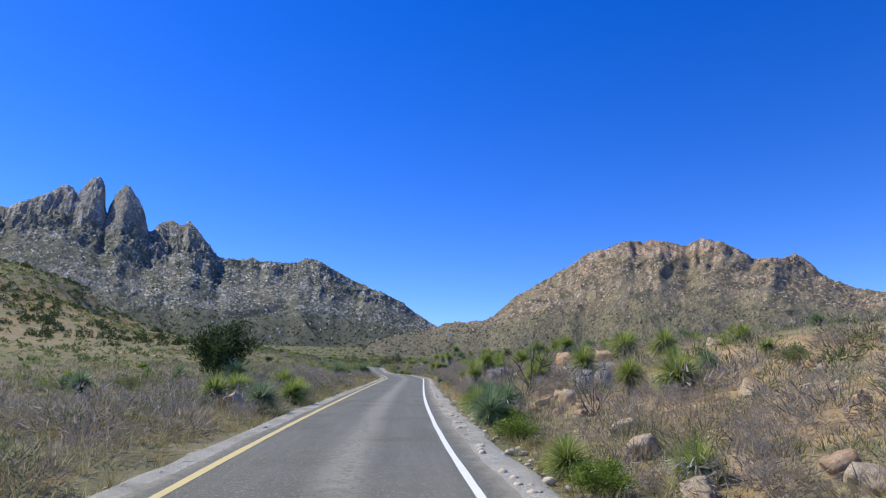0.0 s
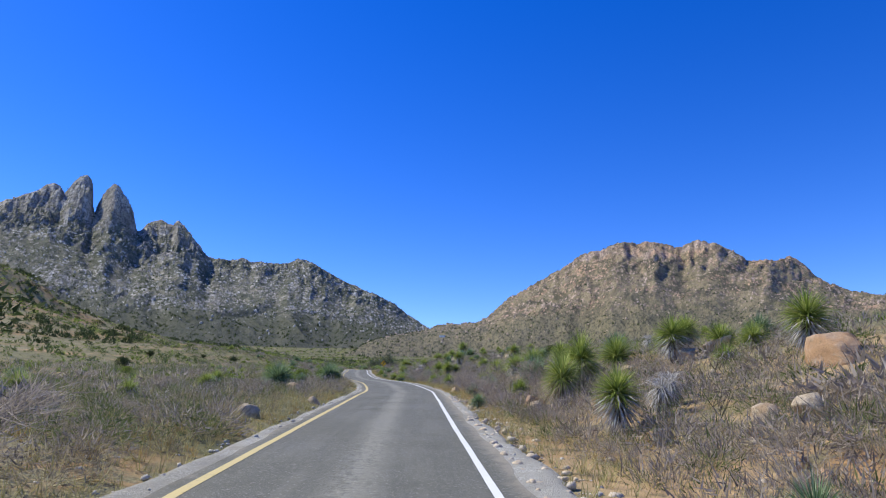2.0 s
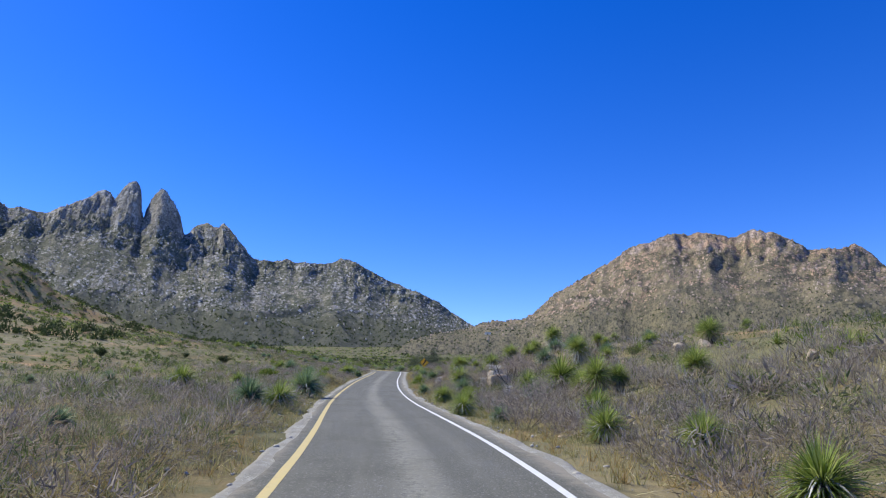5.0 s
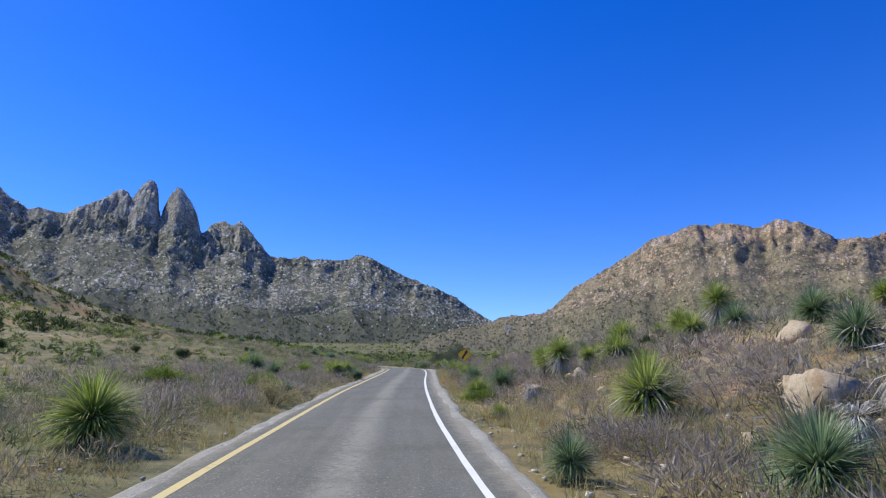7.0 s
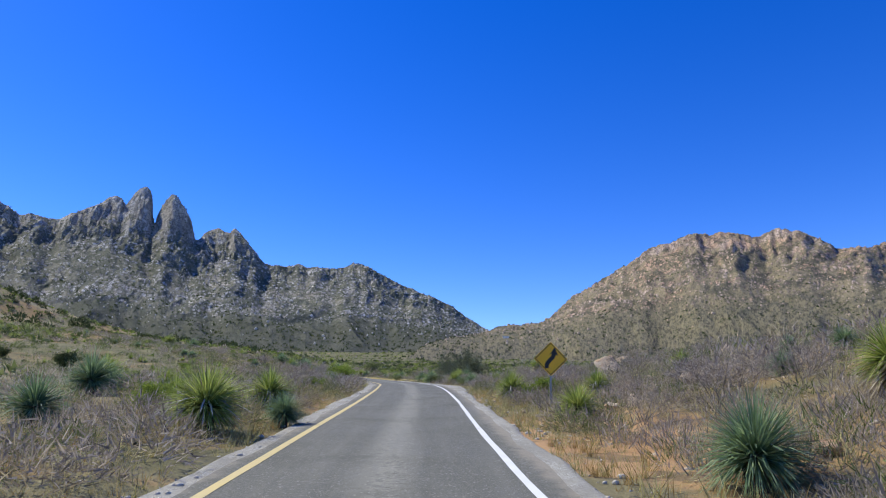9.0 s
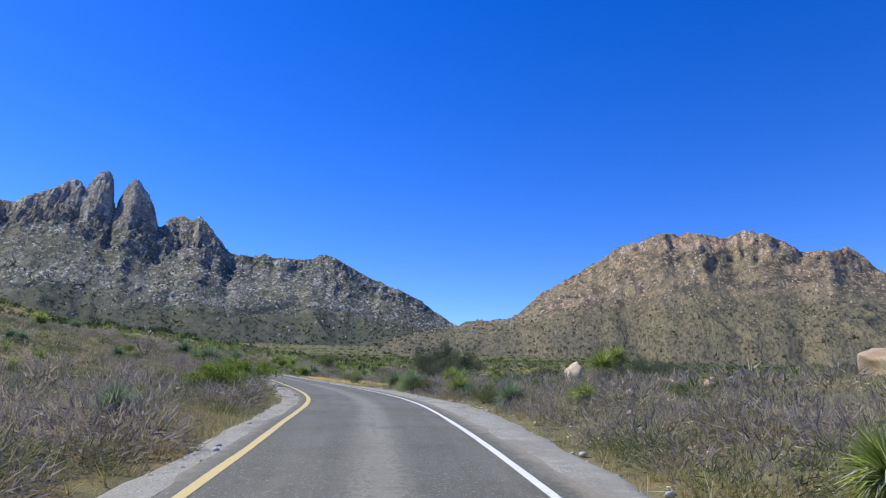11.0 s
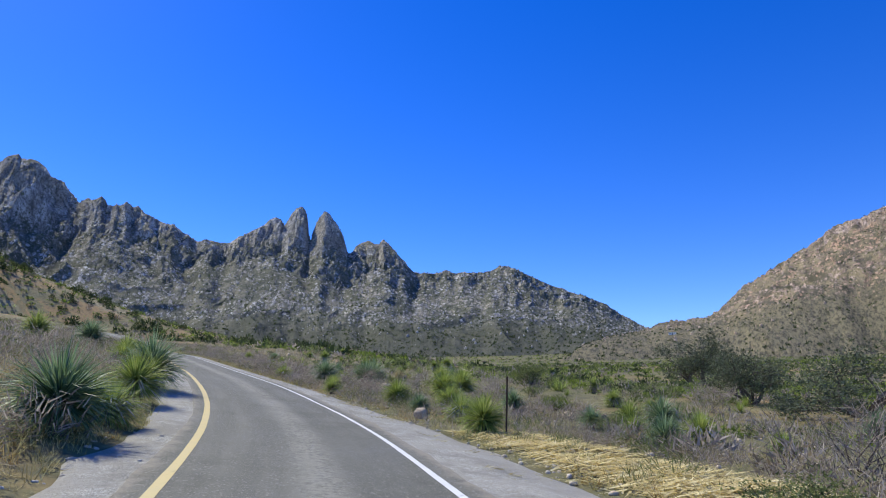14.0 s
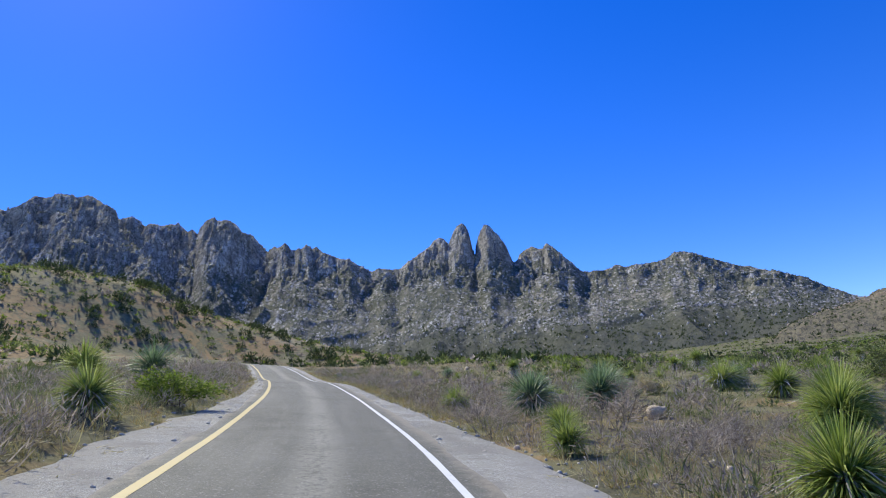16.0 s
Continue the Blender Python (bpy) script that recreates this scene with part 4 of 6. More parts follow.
def place(kind, x, y, size, turn, tall=1.0, dz=0.0, tilt=0.0):
    """A thing of that kind, so many metres wide, standing on the ground."""
    variants = KINDS[kind]
    k = int(hash01(np.array([int(x * 37)]), np.array([int(y * 53)]), 5)[0] * len(variants)) % len(variants)
    name, build, label, category = variants[k]
    m = pose(x, y, on(x, y) + dz, tilt, tilt * 0.6, turn)
    if (kind, k) not in _kit:
        made = build()
        if isinstance(made, bpy.types.Mesh):
            ob = tagged(new(name, made), label, category, GROUPS.get(name, ""))
        else:
            ob = thing(name, made, label, category, GROUPS.get(name, ""))
        _kit[kind, k] = ob
        ob.matrix_basis = m
    else:
        ob = copy_thing(_kit[kind, k], m)
    ob.scale = (size, size, size * tall)
    TAKEN.append((x, y, size * 0.5))
    return ob


KINDS = {
    "yucca": [("yucca", lambda: make_yucca(1, 0.0, YUCCA_LEAF, 0, 860, 0.014), "green spiky yucca rosette growing low in dry soil", "yucca"),
              ("yucca", lambda: make_yucca(2, 0.0, YUCCA_LEAF, 90, 860, 0.014), "yellow-green spiky yucca with some dry lower leaves", "yucca"),
              ("yucca", lambda: make_yucca(3, 0.0, SOTOL_LEAF, 0, 860, 0.0132), "blue-green spiky sotol rosette growing in dry soil", "sotol"),
              ("yucca", lambda: make_yucca(4, 0.08, YUCCA_LEAF, 110, 860, 0.014), "green yucca rosette with bleached leaves at its foot", "yucca"),
              ("yucca", lambda: make_yucca(6, 0.0, SOTOL_LEAF, 80, 860, 0.0132), "dense blue-green sotol with pale leaf tips", "sotol")],
    "green_yucca": [("yucca", lambda: make_yucca(8, 0.0, YUCCA_LEAF, 60, 1000, 0.014), "dense yellow-green yucca dome reaching the ground", "yucca")],
    "sotol": [("yucca", lambda: make_yucca(7, 0.0, SOTOL_LEAF, 0, 1100, 0.012), "large dense blue-green sotol on the gritty bank", "sotol")],
    "tall_yucca": [("tall_yucca", lambda: make_yucca(11, 0.45, YUCCA_LEAF, 230, 700, 0.0145), "tall green yucca with a skirt of dry leaves", "yucca"),
                   ("tall_yucca", lambda: make_yucca(12, 0.6, YUCCA_LEAF, 260, 700, 0.0145), "tall yucca with spiky crown and grey dead skirt", "yucca"),
                   ("tall_yucca", lambda: make_yucca(13, 0.36, YUCCA_LEAF, 200, 700, 0.0145), "stout green yucca with straw-coloured dead leaves", "yucca")],
    "dead_yucca": [("dead_yucca", lambda: make_dead_yucca(21), "dead bleached grey-white yucca clump with drooping leaves", "yucca"),
                   ("dead_yucca", lambda: make_dead_yucca(22), "withered whitish yucca with drooping dead leaves", "yucca")],
    "shrub": [("shrub", lambda s=s: make_dry_shrub(s, 0.5 + 0.06 * (s % 5)), "leafless grey-brown desert shrub of fine dry twigs", "shrub") for s in (31, 32, 33, 34, 35)],
    "bush": [("bush", lambda s=s: make_bush(s, BUSH_LEAF, 36, 0.05), "bright green leafy desert bush", "bush") for s in (41, 42, 43)],
    "sage": [("sage_bush", lambda s=s: make_bush(s, SAGE_LEAF, 26, 0.04), "grey-green half-bare sage bush", "bush") for s in (45, 46, 47)],
    "dark_bush": [("dark_bush", lambda s=s: make_bush(s, DARK_LEAF, 46, 0.051, 11, 1.0), "dense dark green juniper-like bush", "bush") for s in (51, 52)],
    "cushion": [("cushion_bush", lambda: make_bush(55, STRAW, 36, 0.04, 11, 0.5), "round pale yellow cushion plant", "bush")],
    "bare_tree": [("bare_tree", lambda s=s: make_bare_tree(s), "leafless dark-branched small tree", "tree") for s in (61, 62, 63)],
    "tree": [("desert_tree", lambda s=s: make_tree(s, TREE_LEAF), "low spreading grey-green desert tree with bare limbs", "tree") for s in (71, 72)],
    "boulder": [("boulder", lambda s=s: boulder_mesh(s, BOULDER), "weathered tan granite boulder half sunk in soil", "boulder") for s in (81, 82, 83, 84, 85)],
    "red_boulder": [("boulder", lambda s=s: boulder_mesh(s, RED_ROCK), "reddish brown granite boulder on the bank", "boulder") for s in (91, 92, 93)],
    "pale_boulder": [("boulder", lambda s=s: boulder_mesh(s, PALE_ROCK, 3, 0.9, 0.9), "large pale cream granite boulder", "boulder") for s in (97,)],
    "pointed_boulder": [("boulder", lambda: boulder_mesh(97, PALE_ROCK, 4, 1.05, 0.6, True), "tall pointed pale cream granite boulder", "boulder")],
    "high_yucca": [("tall_yucca", lambda: make_yucca(15, 0.75, YUCCA_LEAF, 300, 700, 0.0145), "yucca on a high trunk with grey hanging leaves", "yucca")],
    "stone": [("stone", lambda s=s: boulder_mesh(s, BOULDER, 2, 0.7), "small weathered granite stone", "stone") for s in (101, 102, 103, 104)],
}


# ---- things beside the road, one by one ----
# tall yucca
place("tall_yucca", -0.3, 95.9, 1.36, 318)
place("tall_yucca", 1.6, 91.2, 1.52, 183)
place("tall_yucca", 6.3, 20.3, 1.32, 353)
place("tall_yucca", 2.4, 91.5, 1.09, 333)
place("tall_yucca", 3.5, 49.6, 1.7, 271, 1.2)
place("tall_yucca", 4.7, 51.7, 1.7, 40, 1.4)
place("tall_yucca", 1.3, 92.6, 1.20, 14)
place("tall_yucca", -3.3, 124.0, 1.60, 238)
place("tall_yucca", 6.2, 25.8, 1.61, 332)
place("tall_yucca", 0.8, 93.9, 1.91, 26)
place("tall_yucca", -3.7, 125.3, 1.48, 80)
place("tall_yucca", 5.9, 34.7, 1.98, 57)
place("tall_yucca", -1.9, 126.0, 1.09, 190)
place("tall_yucca", 3.5, 105.1, 1.71, 240)
place("tall_yucca", 5.5, 66.1, 1.77, 126)
place("tall_yucca", 10.0, 46.3, 1.76, 194)
place("tall_yucca", 7.7, 68.7, 1.79, 278)
place("tall_yucca", -4.5, 183.9, 2.27, 52)
place("tall_yucca", 9.8, 102.2, 1.71, 293)
place("tall_yucca", 5.1, 70.6, 1.49, 127)
place("tall_yucca", 11.9, 59.2, 1.81, 6)
place("tall_yucca", 5.8, 131.4, 2.32, 110)
place("tall_yucca", 9.4, 54.8, 1.81, 208)
place("tall_yucca", 4.1, 132.4, 1.87, 143)
# dead yucca
place("dead_yucca", -4.9, 118.8, 0.96, 93)
place("dead_yucca", 4.9, 44.0, 1.18, 199)
place("dead_yucca", -1.0, 97.4, 0.82, 81)
place("dead_yucca", -1.85, 106.4, 0.95, 36)
place("dead_yucca", 5.6, 23.4, 1.22, 71)
place("dead_yucca", -10.7, 98.0, 0.67, 316)
place("dead_yucca", 6.6, 24.3, 1.41, 316)
place("dead_yucca", -10.2, 95.8, 0.46, 227)
place("dead_yucca", -1.1, 106.2, 1.72, 64)
place("dead_yucca", -15.1, 202.5, 0.80, 67)
place("dead_yucca", 4.3, 43.0, 1.27, 0)
place("dead_yucca", 13.7, 69.3, 1.47, 2)
place("dead_yucca", 5.1, 75.0, 0.74, 107)
# yucca
place("yucca", -3.15, 111.2, 1.95, 110)
place("yucca", -3.0, 105.1, 1.46, 85)
place("yucca", 3.0, 55.4, 1.11, 148)
place("yucca", 2.4, 21.0, 1.76, 160)
place("sotol", 2.5, 27.4, 1.4, 101)
place("sotol", -5.7, 124.6, 1.5, 60)
place("sotol", -6.9, 132.6, 1.6, 276)
place("yucca", -1.9, 88.3, 0.83, 347)
place("yucca", -2.9, 95.8, 1.34, 320)
place("green_yucca", -30.25, 213.2, 1.7, 93)
place("tall_yucca", 3.0, 42.1, 1.35, 353)
place("yucca", 1.6, 17.9, 1.52, 100)
place("yucca", -8.7, 170.6, 0.73, 196)
place("yucca", 3.4, 8.6, 1.03, 152)
place("yucca", -5.3, 106.9, 0.94, 11)
place("yucca", -11.6, 178.7, 0.95, 184)
place("yucca", -15.0, 195.6, 1.6, 212)
place("yucca", 1.5, 23.2, 1.30, 84)
place("yucca", -10.5, 171.7, 1.44, 74)
place("green_yucca", -6.6, 121.4, 1.4, 135)
place("yucca", 0.9, 51.6, 0.83, 33)
place("yucca", 1.9, 9.6, 0.94, 169)
place("yucca", -10.1, 90.3, 1.61, 154)
place("green_yucca", -27.7, 212.3, 1.65, 308)
place("yucca", -6.0, 115.5, 0.73, 300)
place("green_yucca", -3.9, 98.7, 1.3, 1)
place("yucca", -3.0, 90.9, 1.24, 305)
place("yucca", -15.9, 192.1, 1.61, 173)
place("yucca", 2.6, 31.7, 1.32, 33)
place("yucca", -12.0, 180.4, 1.62, 158)
place("yucca", -28.3, 210.4, 1.05, 181)
place("yucca", -5.3, 20.4, 1.52, 156)
place("yucca", -12.8, 108.4, 1.87, 246)
place("yucca", -7.2, 32.1, 1.76, 356)
place("yucca", -32.4, 200.9, 1.76, 161)
place("yucca", -13.9, 122.3, 0.90, 94)
place("yucca", -5.3, 25.1, 1.51, 246)
place("yucca", -16.1, 143.3, 1.71, 241)
place("yucca", -9.7, 92.4, 1.70, 90)
place("yucca", -34.7, 216.1, 1.08, 131)
place("yucca", -7.9, 26.4, 1.75, 11)
place("yucca", 1.6, 22.0, 1.36, 183)
place("yucca", 1.6, 61.1, 1.10, 206)
place("yucca", -1.5, 117.8, 1.58, 9)
place("yucca", -7.5, 22.7, 1.55, 281)
place("yucca", -5.5, 27.2, 1.44, 214)
place("yucca", 2.3, 34.3, 0.87, 187)
place("green_yucca", -15.6, 137.8, 1.95, 192)
place("yucca", -19.2, 144.0, 1.61, 296)
place("yucca", -39.0, 207.4, 1.34, 4)
place("yucca", -0.2, 94.1, 1.34, 231)
place("yucca", -7.9, 27.8, 1.28, 23)
place("yucca", -30.4, 220.5, 2.11, 92)
place("yucca", -19.7, 138.5, 1.71, 319)
place("yucca", -34.6, 203.9, 2.43, 100)
place("yucca", -30.2, 197.9, 1.45, 60)
place("yucca", -8.9, 64.0, 2.29, 125)
place("yucca", -25.9, 215.8, 1.48, 236)
place("yucca", -31.3, 198.1, 1.34, 176)
place("yucca", -22.2, 209.9, 1.18, 262)
place("yucca", -21.0, 210.6, 1.36, 181)
place("yucca", -26.3, 208.8, 1.56, 268)
place("yucca", 2.7, 114.1, 1.75, 128)
place("yucca", -18.7, 212.1, 0.88, 236)
place("yucca", -7.6, 141.1, 1.42, 55)
place("yucca", -30.4, 224.1, 2.39, 188)
place("yucca", -14.8, 186.9, 1.72, 151)
place("yucca", -29.6, 196.2, 2.12, 18)
place("green_yucca", -5.2, 129.8, 1.3, 221)
place("tall_yucca", -2.9, 136.3, 1.5, 120)
place("yucca", -8.7, 150.6, 1.71, 46)
place("yucca", 5.3, 32.0, 1.73, 106)
place("green_yucca", 7.0, 18.2, 1.9, 174)
place("yucca", 11.9, 32.1, 2.10, 262)
place("yucca", 4.7, 61.4, 2.43, 312)
place("yucca", 8.9, 61.0, 2.43, 185)
place("yucca", 11.0, 67.5, 2.43, 75)
place("yucca", -10.9, 101.3, 2.31, 174)
place("yucca", -20.9, 207.7, 1.19, 141)
place("yucca", -39.3, 224.4, 2.43, 359)
place("yucca", 11.0, 36.0, 2.28, 279)
place("yucca", -20.0, 209.4, 1.53, 47)
place("yucca", 14.4, 57.0, 1.79, 159)
place("yucca", -11.1, 72.3, 1.80, 351)
place("yucca", -14.4, 185.2, 1.80, 162)
place("yucca", -42.2, 224.3, 1.55, 156)
place("yucca", -7.3, 72.5, 2.09, 90)
place("yucca", -20.1, 205.2, 1.34, 40)
place("yucca", -18.7, 104.5, 2.43, 320)
place("yucca", -24.5, 148.2, 2.43, 76)
place("yucca", -27.6, 154.4, 2.43, 352)
place("yucca", -7.8, 195.0, 1.38, 82)
place("yucca", 6.3, 123.0, 2.21, 24)
place("yucca", -19.2, 206.1, 1.38, 307)
place("yucca", 4.3, 137.1, 1.40, 273)
place("yucca", -24.8, 205.6, 1.70, 207)
place("yucca", 11.9, 53.0, 1.56, 16)
place("yucca", -18.6, 113.2, 1.44, 121)
place("yucca", -30.8, 225.8, 1.74, 304)
place("yucca", -56.6, 218.7, 2.43, 176)
place("yucca", -38.9, 231.1, 2.43, 128)
place("yucca", -12.5, 41.9, 2.43, 233)
place("yucca", 11.6, 55.1, 1.85, 333)
place("yucca", -35.6, 218.1, 1.24, 215)
place("yucca", -0.5, 126.5, 2.22, 74)
place("yucca", 3.0, 127.2, 1.94, 16)
place("yucca", 4.7, 77.4, 1.95, 252)
place("yucca", -11.4, 199.6, 1.98, 171)
place("yucca", 5.4, 71.8, 2.36, 106)
place("yucca", 5.5, 128.5, 2.03, 66)
place("yucca", -34.8, 237.4, 1.69, 288)
place("yucca", -38.0, 227.6, 2.43, 322)
place("yucca", -53.2, 219.6, 2.43, 211)
place("yucca", 2.0, 136.7, 2.43, 54)
place("yucca", -12.2, 196.4, 1.91, 86)
place("yucca", 6.3, 56.9, 1.6, 222)
place("yucca", -35.1, 235.4, 2.43, 190)
place("yucca", -32.4, 231.7, 1.98, 76)
place("yucca", 11.3, 60.7, 1.81, 215)
place("sotol", -14.7, 140.2, 1.2, 150)
place("yucca", 6.9, 63.1, 2.43, 72)
place("yucca", -27.5, 213.9, 1.0, 40)
place("yucca", -21.9, 222.3, 1.3, 200)
place("yucca", -20.2, 220.6, 1.1, 310)
place("yucca", -42.5, 211.3, 1.6, 80)
# pale boulder
place("pale_boulder", -35.2, 224.6, 0.8, 60)
place("pale_boulder", 2.5, 51.5, 0.37, 232)
place("pale_boulder", -38.2, 253.7, 1.01, 317)
# boulder
place("boulder", 3.9, 13.5, 0.75, 267)
place("boulder", -1.5, 95.1, 0.59, 232)
place("boulder", 2.55, 48.9, 0.73, 30)
place("boulder", 4.7, 7.1, 0.61, 352)
place("boulder", 3.7, 42.4, 0.55, 162)
place("boulder", 3.8, 28.5, 0.63, 245)
place("boulder", 1.2, 56.4, 0.39, 140)
place("boulder", 3.1, 7.8, 0.59, 149)
place("red_boulder", 2.6, 50.3, 1.05, 70)
place("boulder", 2.0, 43.4, 0.34, 206)
place("boulder", 0.3, 88.9, 0.35, 75)
place("boulder", 4.6, 22.5, 0.74, 57)
place("boulder", -0.9, 97.1, 0.38, 193)
place("boulder", 2.5, 30.4, 0.22, 272)
place("boulder", -2.6, 107.6, 0.55, 91)
place("boulder", -4.4, 121.2, 0.79, 321)
place("boulder", -6.6, 141.8, 0.48, 255)
place("boulder", 4.5, 57.7, 0.48, 173)
place("boulder", 4.4, 19.1, 0.41, 92)
place("boulder", -11.2, 97.5, 0.50, 45)
place("boulder", -4.8, 121.9, 0.34, 251)
place("boulder", -7.0, 59.1, 0.94, 139)
place("boulder", -5.9, 19.9, 1.04, 263)
place("boulder", -5.7, 46.0, 0.71, 280)
place("boulder", -3.0, 122.6, 0.68, 257)
place("boulder", -15.9, 135.4, 0.5, 184, 1.0, -0.08)
place("boulder", 3.5, 10.8, 0.74, 32)
place("boulder", 5.7, 59.2, 0.75, 182)
place("boulder", 5.5, 39.2, 0.81, 355)
place("boulder", -2.6, 123.0, 0.86, 300)
place("boulder", 4.4, 52.9, 0.57, 339)
place("boulder", -1.5, 92.0, 0.39, 17)
place("boulder", 5.4, 21.1, 0.60, 156)
place("boulder", 3.1, 40.2, 0.61, 186)
place("boulder", -4.7, 144.3, 0.56, 286)
place("boulder", 4.5, 21.5, 0.93, 342)
place("boulder", -6.1, 144.7, 0.47, 143)
place("boulder", 3.8, 21.9, 0.64, 248)
place("boulder", 4.5, 40.8, 0.27, 135)
place("boulder", 4.1, 33.7, 0.65, 353)
place("boulder", -5.3, 34.1, 0.44, 150)
place("boulder", 2.8, 48.0, 0.55, 174)
place("boulder", 7.2, 61.1, 0.78, 332)
place("boulder", -3.5, 145.5, 0.68, 91)
place("boulder", 7.3, 34.0, 1.08, 297)
place("boulder", -1.1, 108.7, 1.75, 5)
place("boulder", 7.5, 15.0, 0.80, 242)
place("boulder", 2.5, 51.1, 0.41, 280)
place("boulder", 0.8, 64.9, 0.63, 128)
place("boulder", 4.5, 65.4, 1.03, 166)
place("boulder", -5.1, 52.9, 0.60, 343)
place("boulder", 7.8, 32.0, 1.20, 140)
place("boulder", 9.8, 54.5, 1.21, 237)
place("boulder", 3.4, 119.0, 1.44, 147)
place("boulder", 11.4, 55.1, 1.63, 256)
place("boulder", -3.2, 191.6, 1.28, 331)
place("boulder", 8.6, 35.5, 0.96, 344)
place("boulder", -1.1, 103.6, 1.61, 182)
place("boulder", -3.5, 157.1, 1.90, 178)
place("boulder", -38.2, 235.1, 1.32, 140)
place("boulder", 4.0, 78.8, 0.85, 329)
place("boulder", -0.1, 168.5, 1.90, 209)
place("boulder", 16.5, 216.8, 1.90, 179)
# red boulder
place("red_boulder", 3.5, 36.0, 0.26, 352)
place("red_boulder", 4.8, 7.7, 0.66, 230)
place("red_boulder", 3.6, 36.6, 0.28, 186)
place("red_boulder", -5.1, 120.6, 0.33, 171)
place("red_boulder", 4.5, 58.1, 0.50, 265)
place("red_boulder", -4.9, 121.6, 0.29, 72)
place("red_boulder", 4.2, 38.9, 0.32, 271)
place("red_boulder", 4.0, 17.3, 0.37, 85)
place("red_boulder", 3.9, 46.3, 0.72, 101)
place("red_boulder", 3.7, 18.6, 0.41, 185)
place("red_boulder", 3.3, 20.5, 0.53, 244)
place("red_boulder", 5.3, 20.7, 0.55, 144)
place("red_boulder", 4.5, 64.5, 1.25, 354)
place("red_boulder", 9.4, 44.4, 1.66, 40)
place("red_boulder", 10.3, 38.0, 1.37, 343)
# shrub
place("shrub", 4.1, 36.4, 0.54, 213, 0.72)
place("shrub", 4.2, 8.5, 0.97, 87, 0.72)
place("shrub", 1.6, 30.2, 1.11, 315, 0.72)
place("shrub", -3.9, 114.4, 1.12, 297, 0.72)
place("shrub", 1.6, 51.1, 1.30, 264, 0.72)
place("shrub", 4.7, 9.4, 1.36, 340, 0.72)
place("shrub", 4.1, 37.8, 0.82, 215, 0.72)
place("shrub", -4.0, 108.0, 1.49, 154, 0.72)
place("shrub", 2.0, 58.4, 2.06, 319, 0.72)
place("shrub", -14.7, 191.7, 1.41, 283, 0.72)
place("shrub", -0.2, 90.6, 2.40, 326, 0.72)
place("shrub", 1.8, 45.4, 1.25, 138, 0.72)
place("shrub", -32.5, 215.0, 1.93, 14, 0.72)
place("shrub", 4.7, 10.2, 0.99, 100, 0.72)
place("shrub", 1.9, 38.7, 0.89, 81, 0.72)
place("shrub", -4.7, 115.8, 1.21, 300, 0.72)
place("shrub", -5.3, 59.8, 1.54, 225, 0.72)
place("shrub", 6.1, 10.9, 1.49, 319, 0.72)
place("shrub", 4.3, 60.1, 2.69, 332, 0.72)
place("shrub", -14.4, 123.1, 1.02, 92, 0.72)
place("shrub", -31.8, 217.9, 1.64, 112, 0.72)
place("shrub", -1.9, 110.6, 2.37, 351, 0.72)
place("shrub", -3.5, 144.8, 1.91, 92, 0.72)
place("shrub", -26.0, 213.1, 1.20, 323, 0.72)
place("shrub", 7.8, 12.8, 1.39, 21, 0.72)
place("shrub", -6.6, 138.6, 1.95, 241, 0.72)
place("shrub", -7.0, 125.5, 1.85, 115, 0.72)
place("shrub", -14.5, 125.2, 1.47, 84, 0.72)
place("shrub", -6.6, 35.3, 2.69, 27, 0.72)
place("shrub", 1.8, 56.3, 1.93, 68, 0.72)
place("shrub", -20.2, 209.8, 1.53, 56, 0.72)
place("shrub", -6.5, 176.9, 2.12, 162, 0.72)
place("shrub", 5.5, 14.9, 1.31, 92, 0.72)
place("shrub", -37.3, 217.9, 2.35, 247, 0.72)
place("shrub", -2.6, 140.3, 2.35, 99, 0.72)
place("shrub", -13.8, 185.1, 1.77, 280, 0.72)
place("shrub", -4.4, 140.4, 2.69, 18, 0.72)
place("shrub", 8.6, 63.4, 2.39, 212, 0.72)
place("shrub", 2.4, 44.0, 1.21, 238, 0.72)
place("shrub", -23.6, 210.3, 2.02, 179, 0.72)
place("shrub", -0.1, 97.9, 1.35, 194, 0.72)
place("shrub", 1.6, 66.2, 2.55, 339, 0.72)
place("shrub", -4.9, 129.7, 1.73, 313, 0.72)
place("shrub", 4.6, 18.0, 1.93, 36, 0.72)
place("shrub", -7.3, 150.7, 2.69, 302, 0.72)
place("shrub", -6.4, 32.5, 2.69, 104, 0.72)
place("shrub", -24.6, 180.3, 2.69, 121, 0.72)
place("shrub", -16.0, 131.0, 1.54, 191, 0.72)
place("shrub", 3.5, 69.1, 2.62, 0, 0.72)
place("shrub", -48.0, 217.7, 2.69, 179, 0.72)
place("shrub", -22.5, 131.9, 2.69, 207, 0.72)
place("shrub", -17.7, 152.0, 2.69, 142, 0.72)
place("shrub", -35.6, 199.8, 2.69, 209, 0.72)
place("shrub", -11.7, 183.5, 2.07, 58, 0.72)
place("shrub", -17.6, 220.0, 2.69, 352, 0.72)
place("shrub", 4.1, 24.2, 1.66, 280, 0.72)
place("shrub", -4.0, 150.1, 2.69, 191, 0.72)
place("shrub", 1.3, 60.3, 2.69, 18, 0.72)
place("shrub", -46.1, 226.9, 2.68, 281, 0.72)
place("shrub", -22.0, 124.4, 2.69, 314, 0.72)
place("shrub", -7.5, 37.4, 2.69, 154, 0.72)
place("shrub", -27.8, 221.9, 2.69, 48, 0.72)
place("shrub", 3.8, 58.1, 1.75, 151, 0.72)
place("shrub", -18.8, 127.7, 2.67, 279, 0.72)
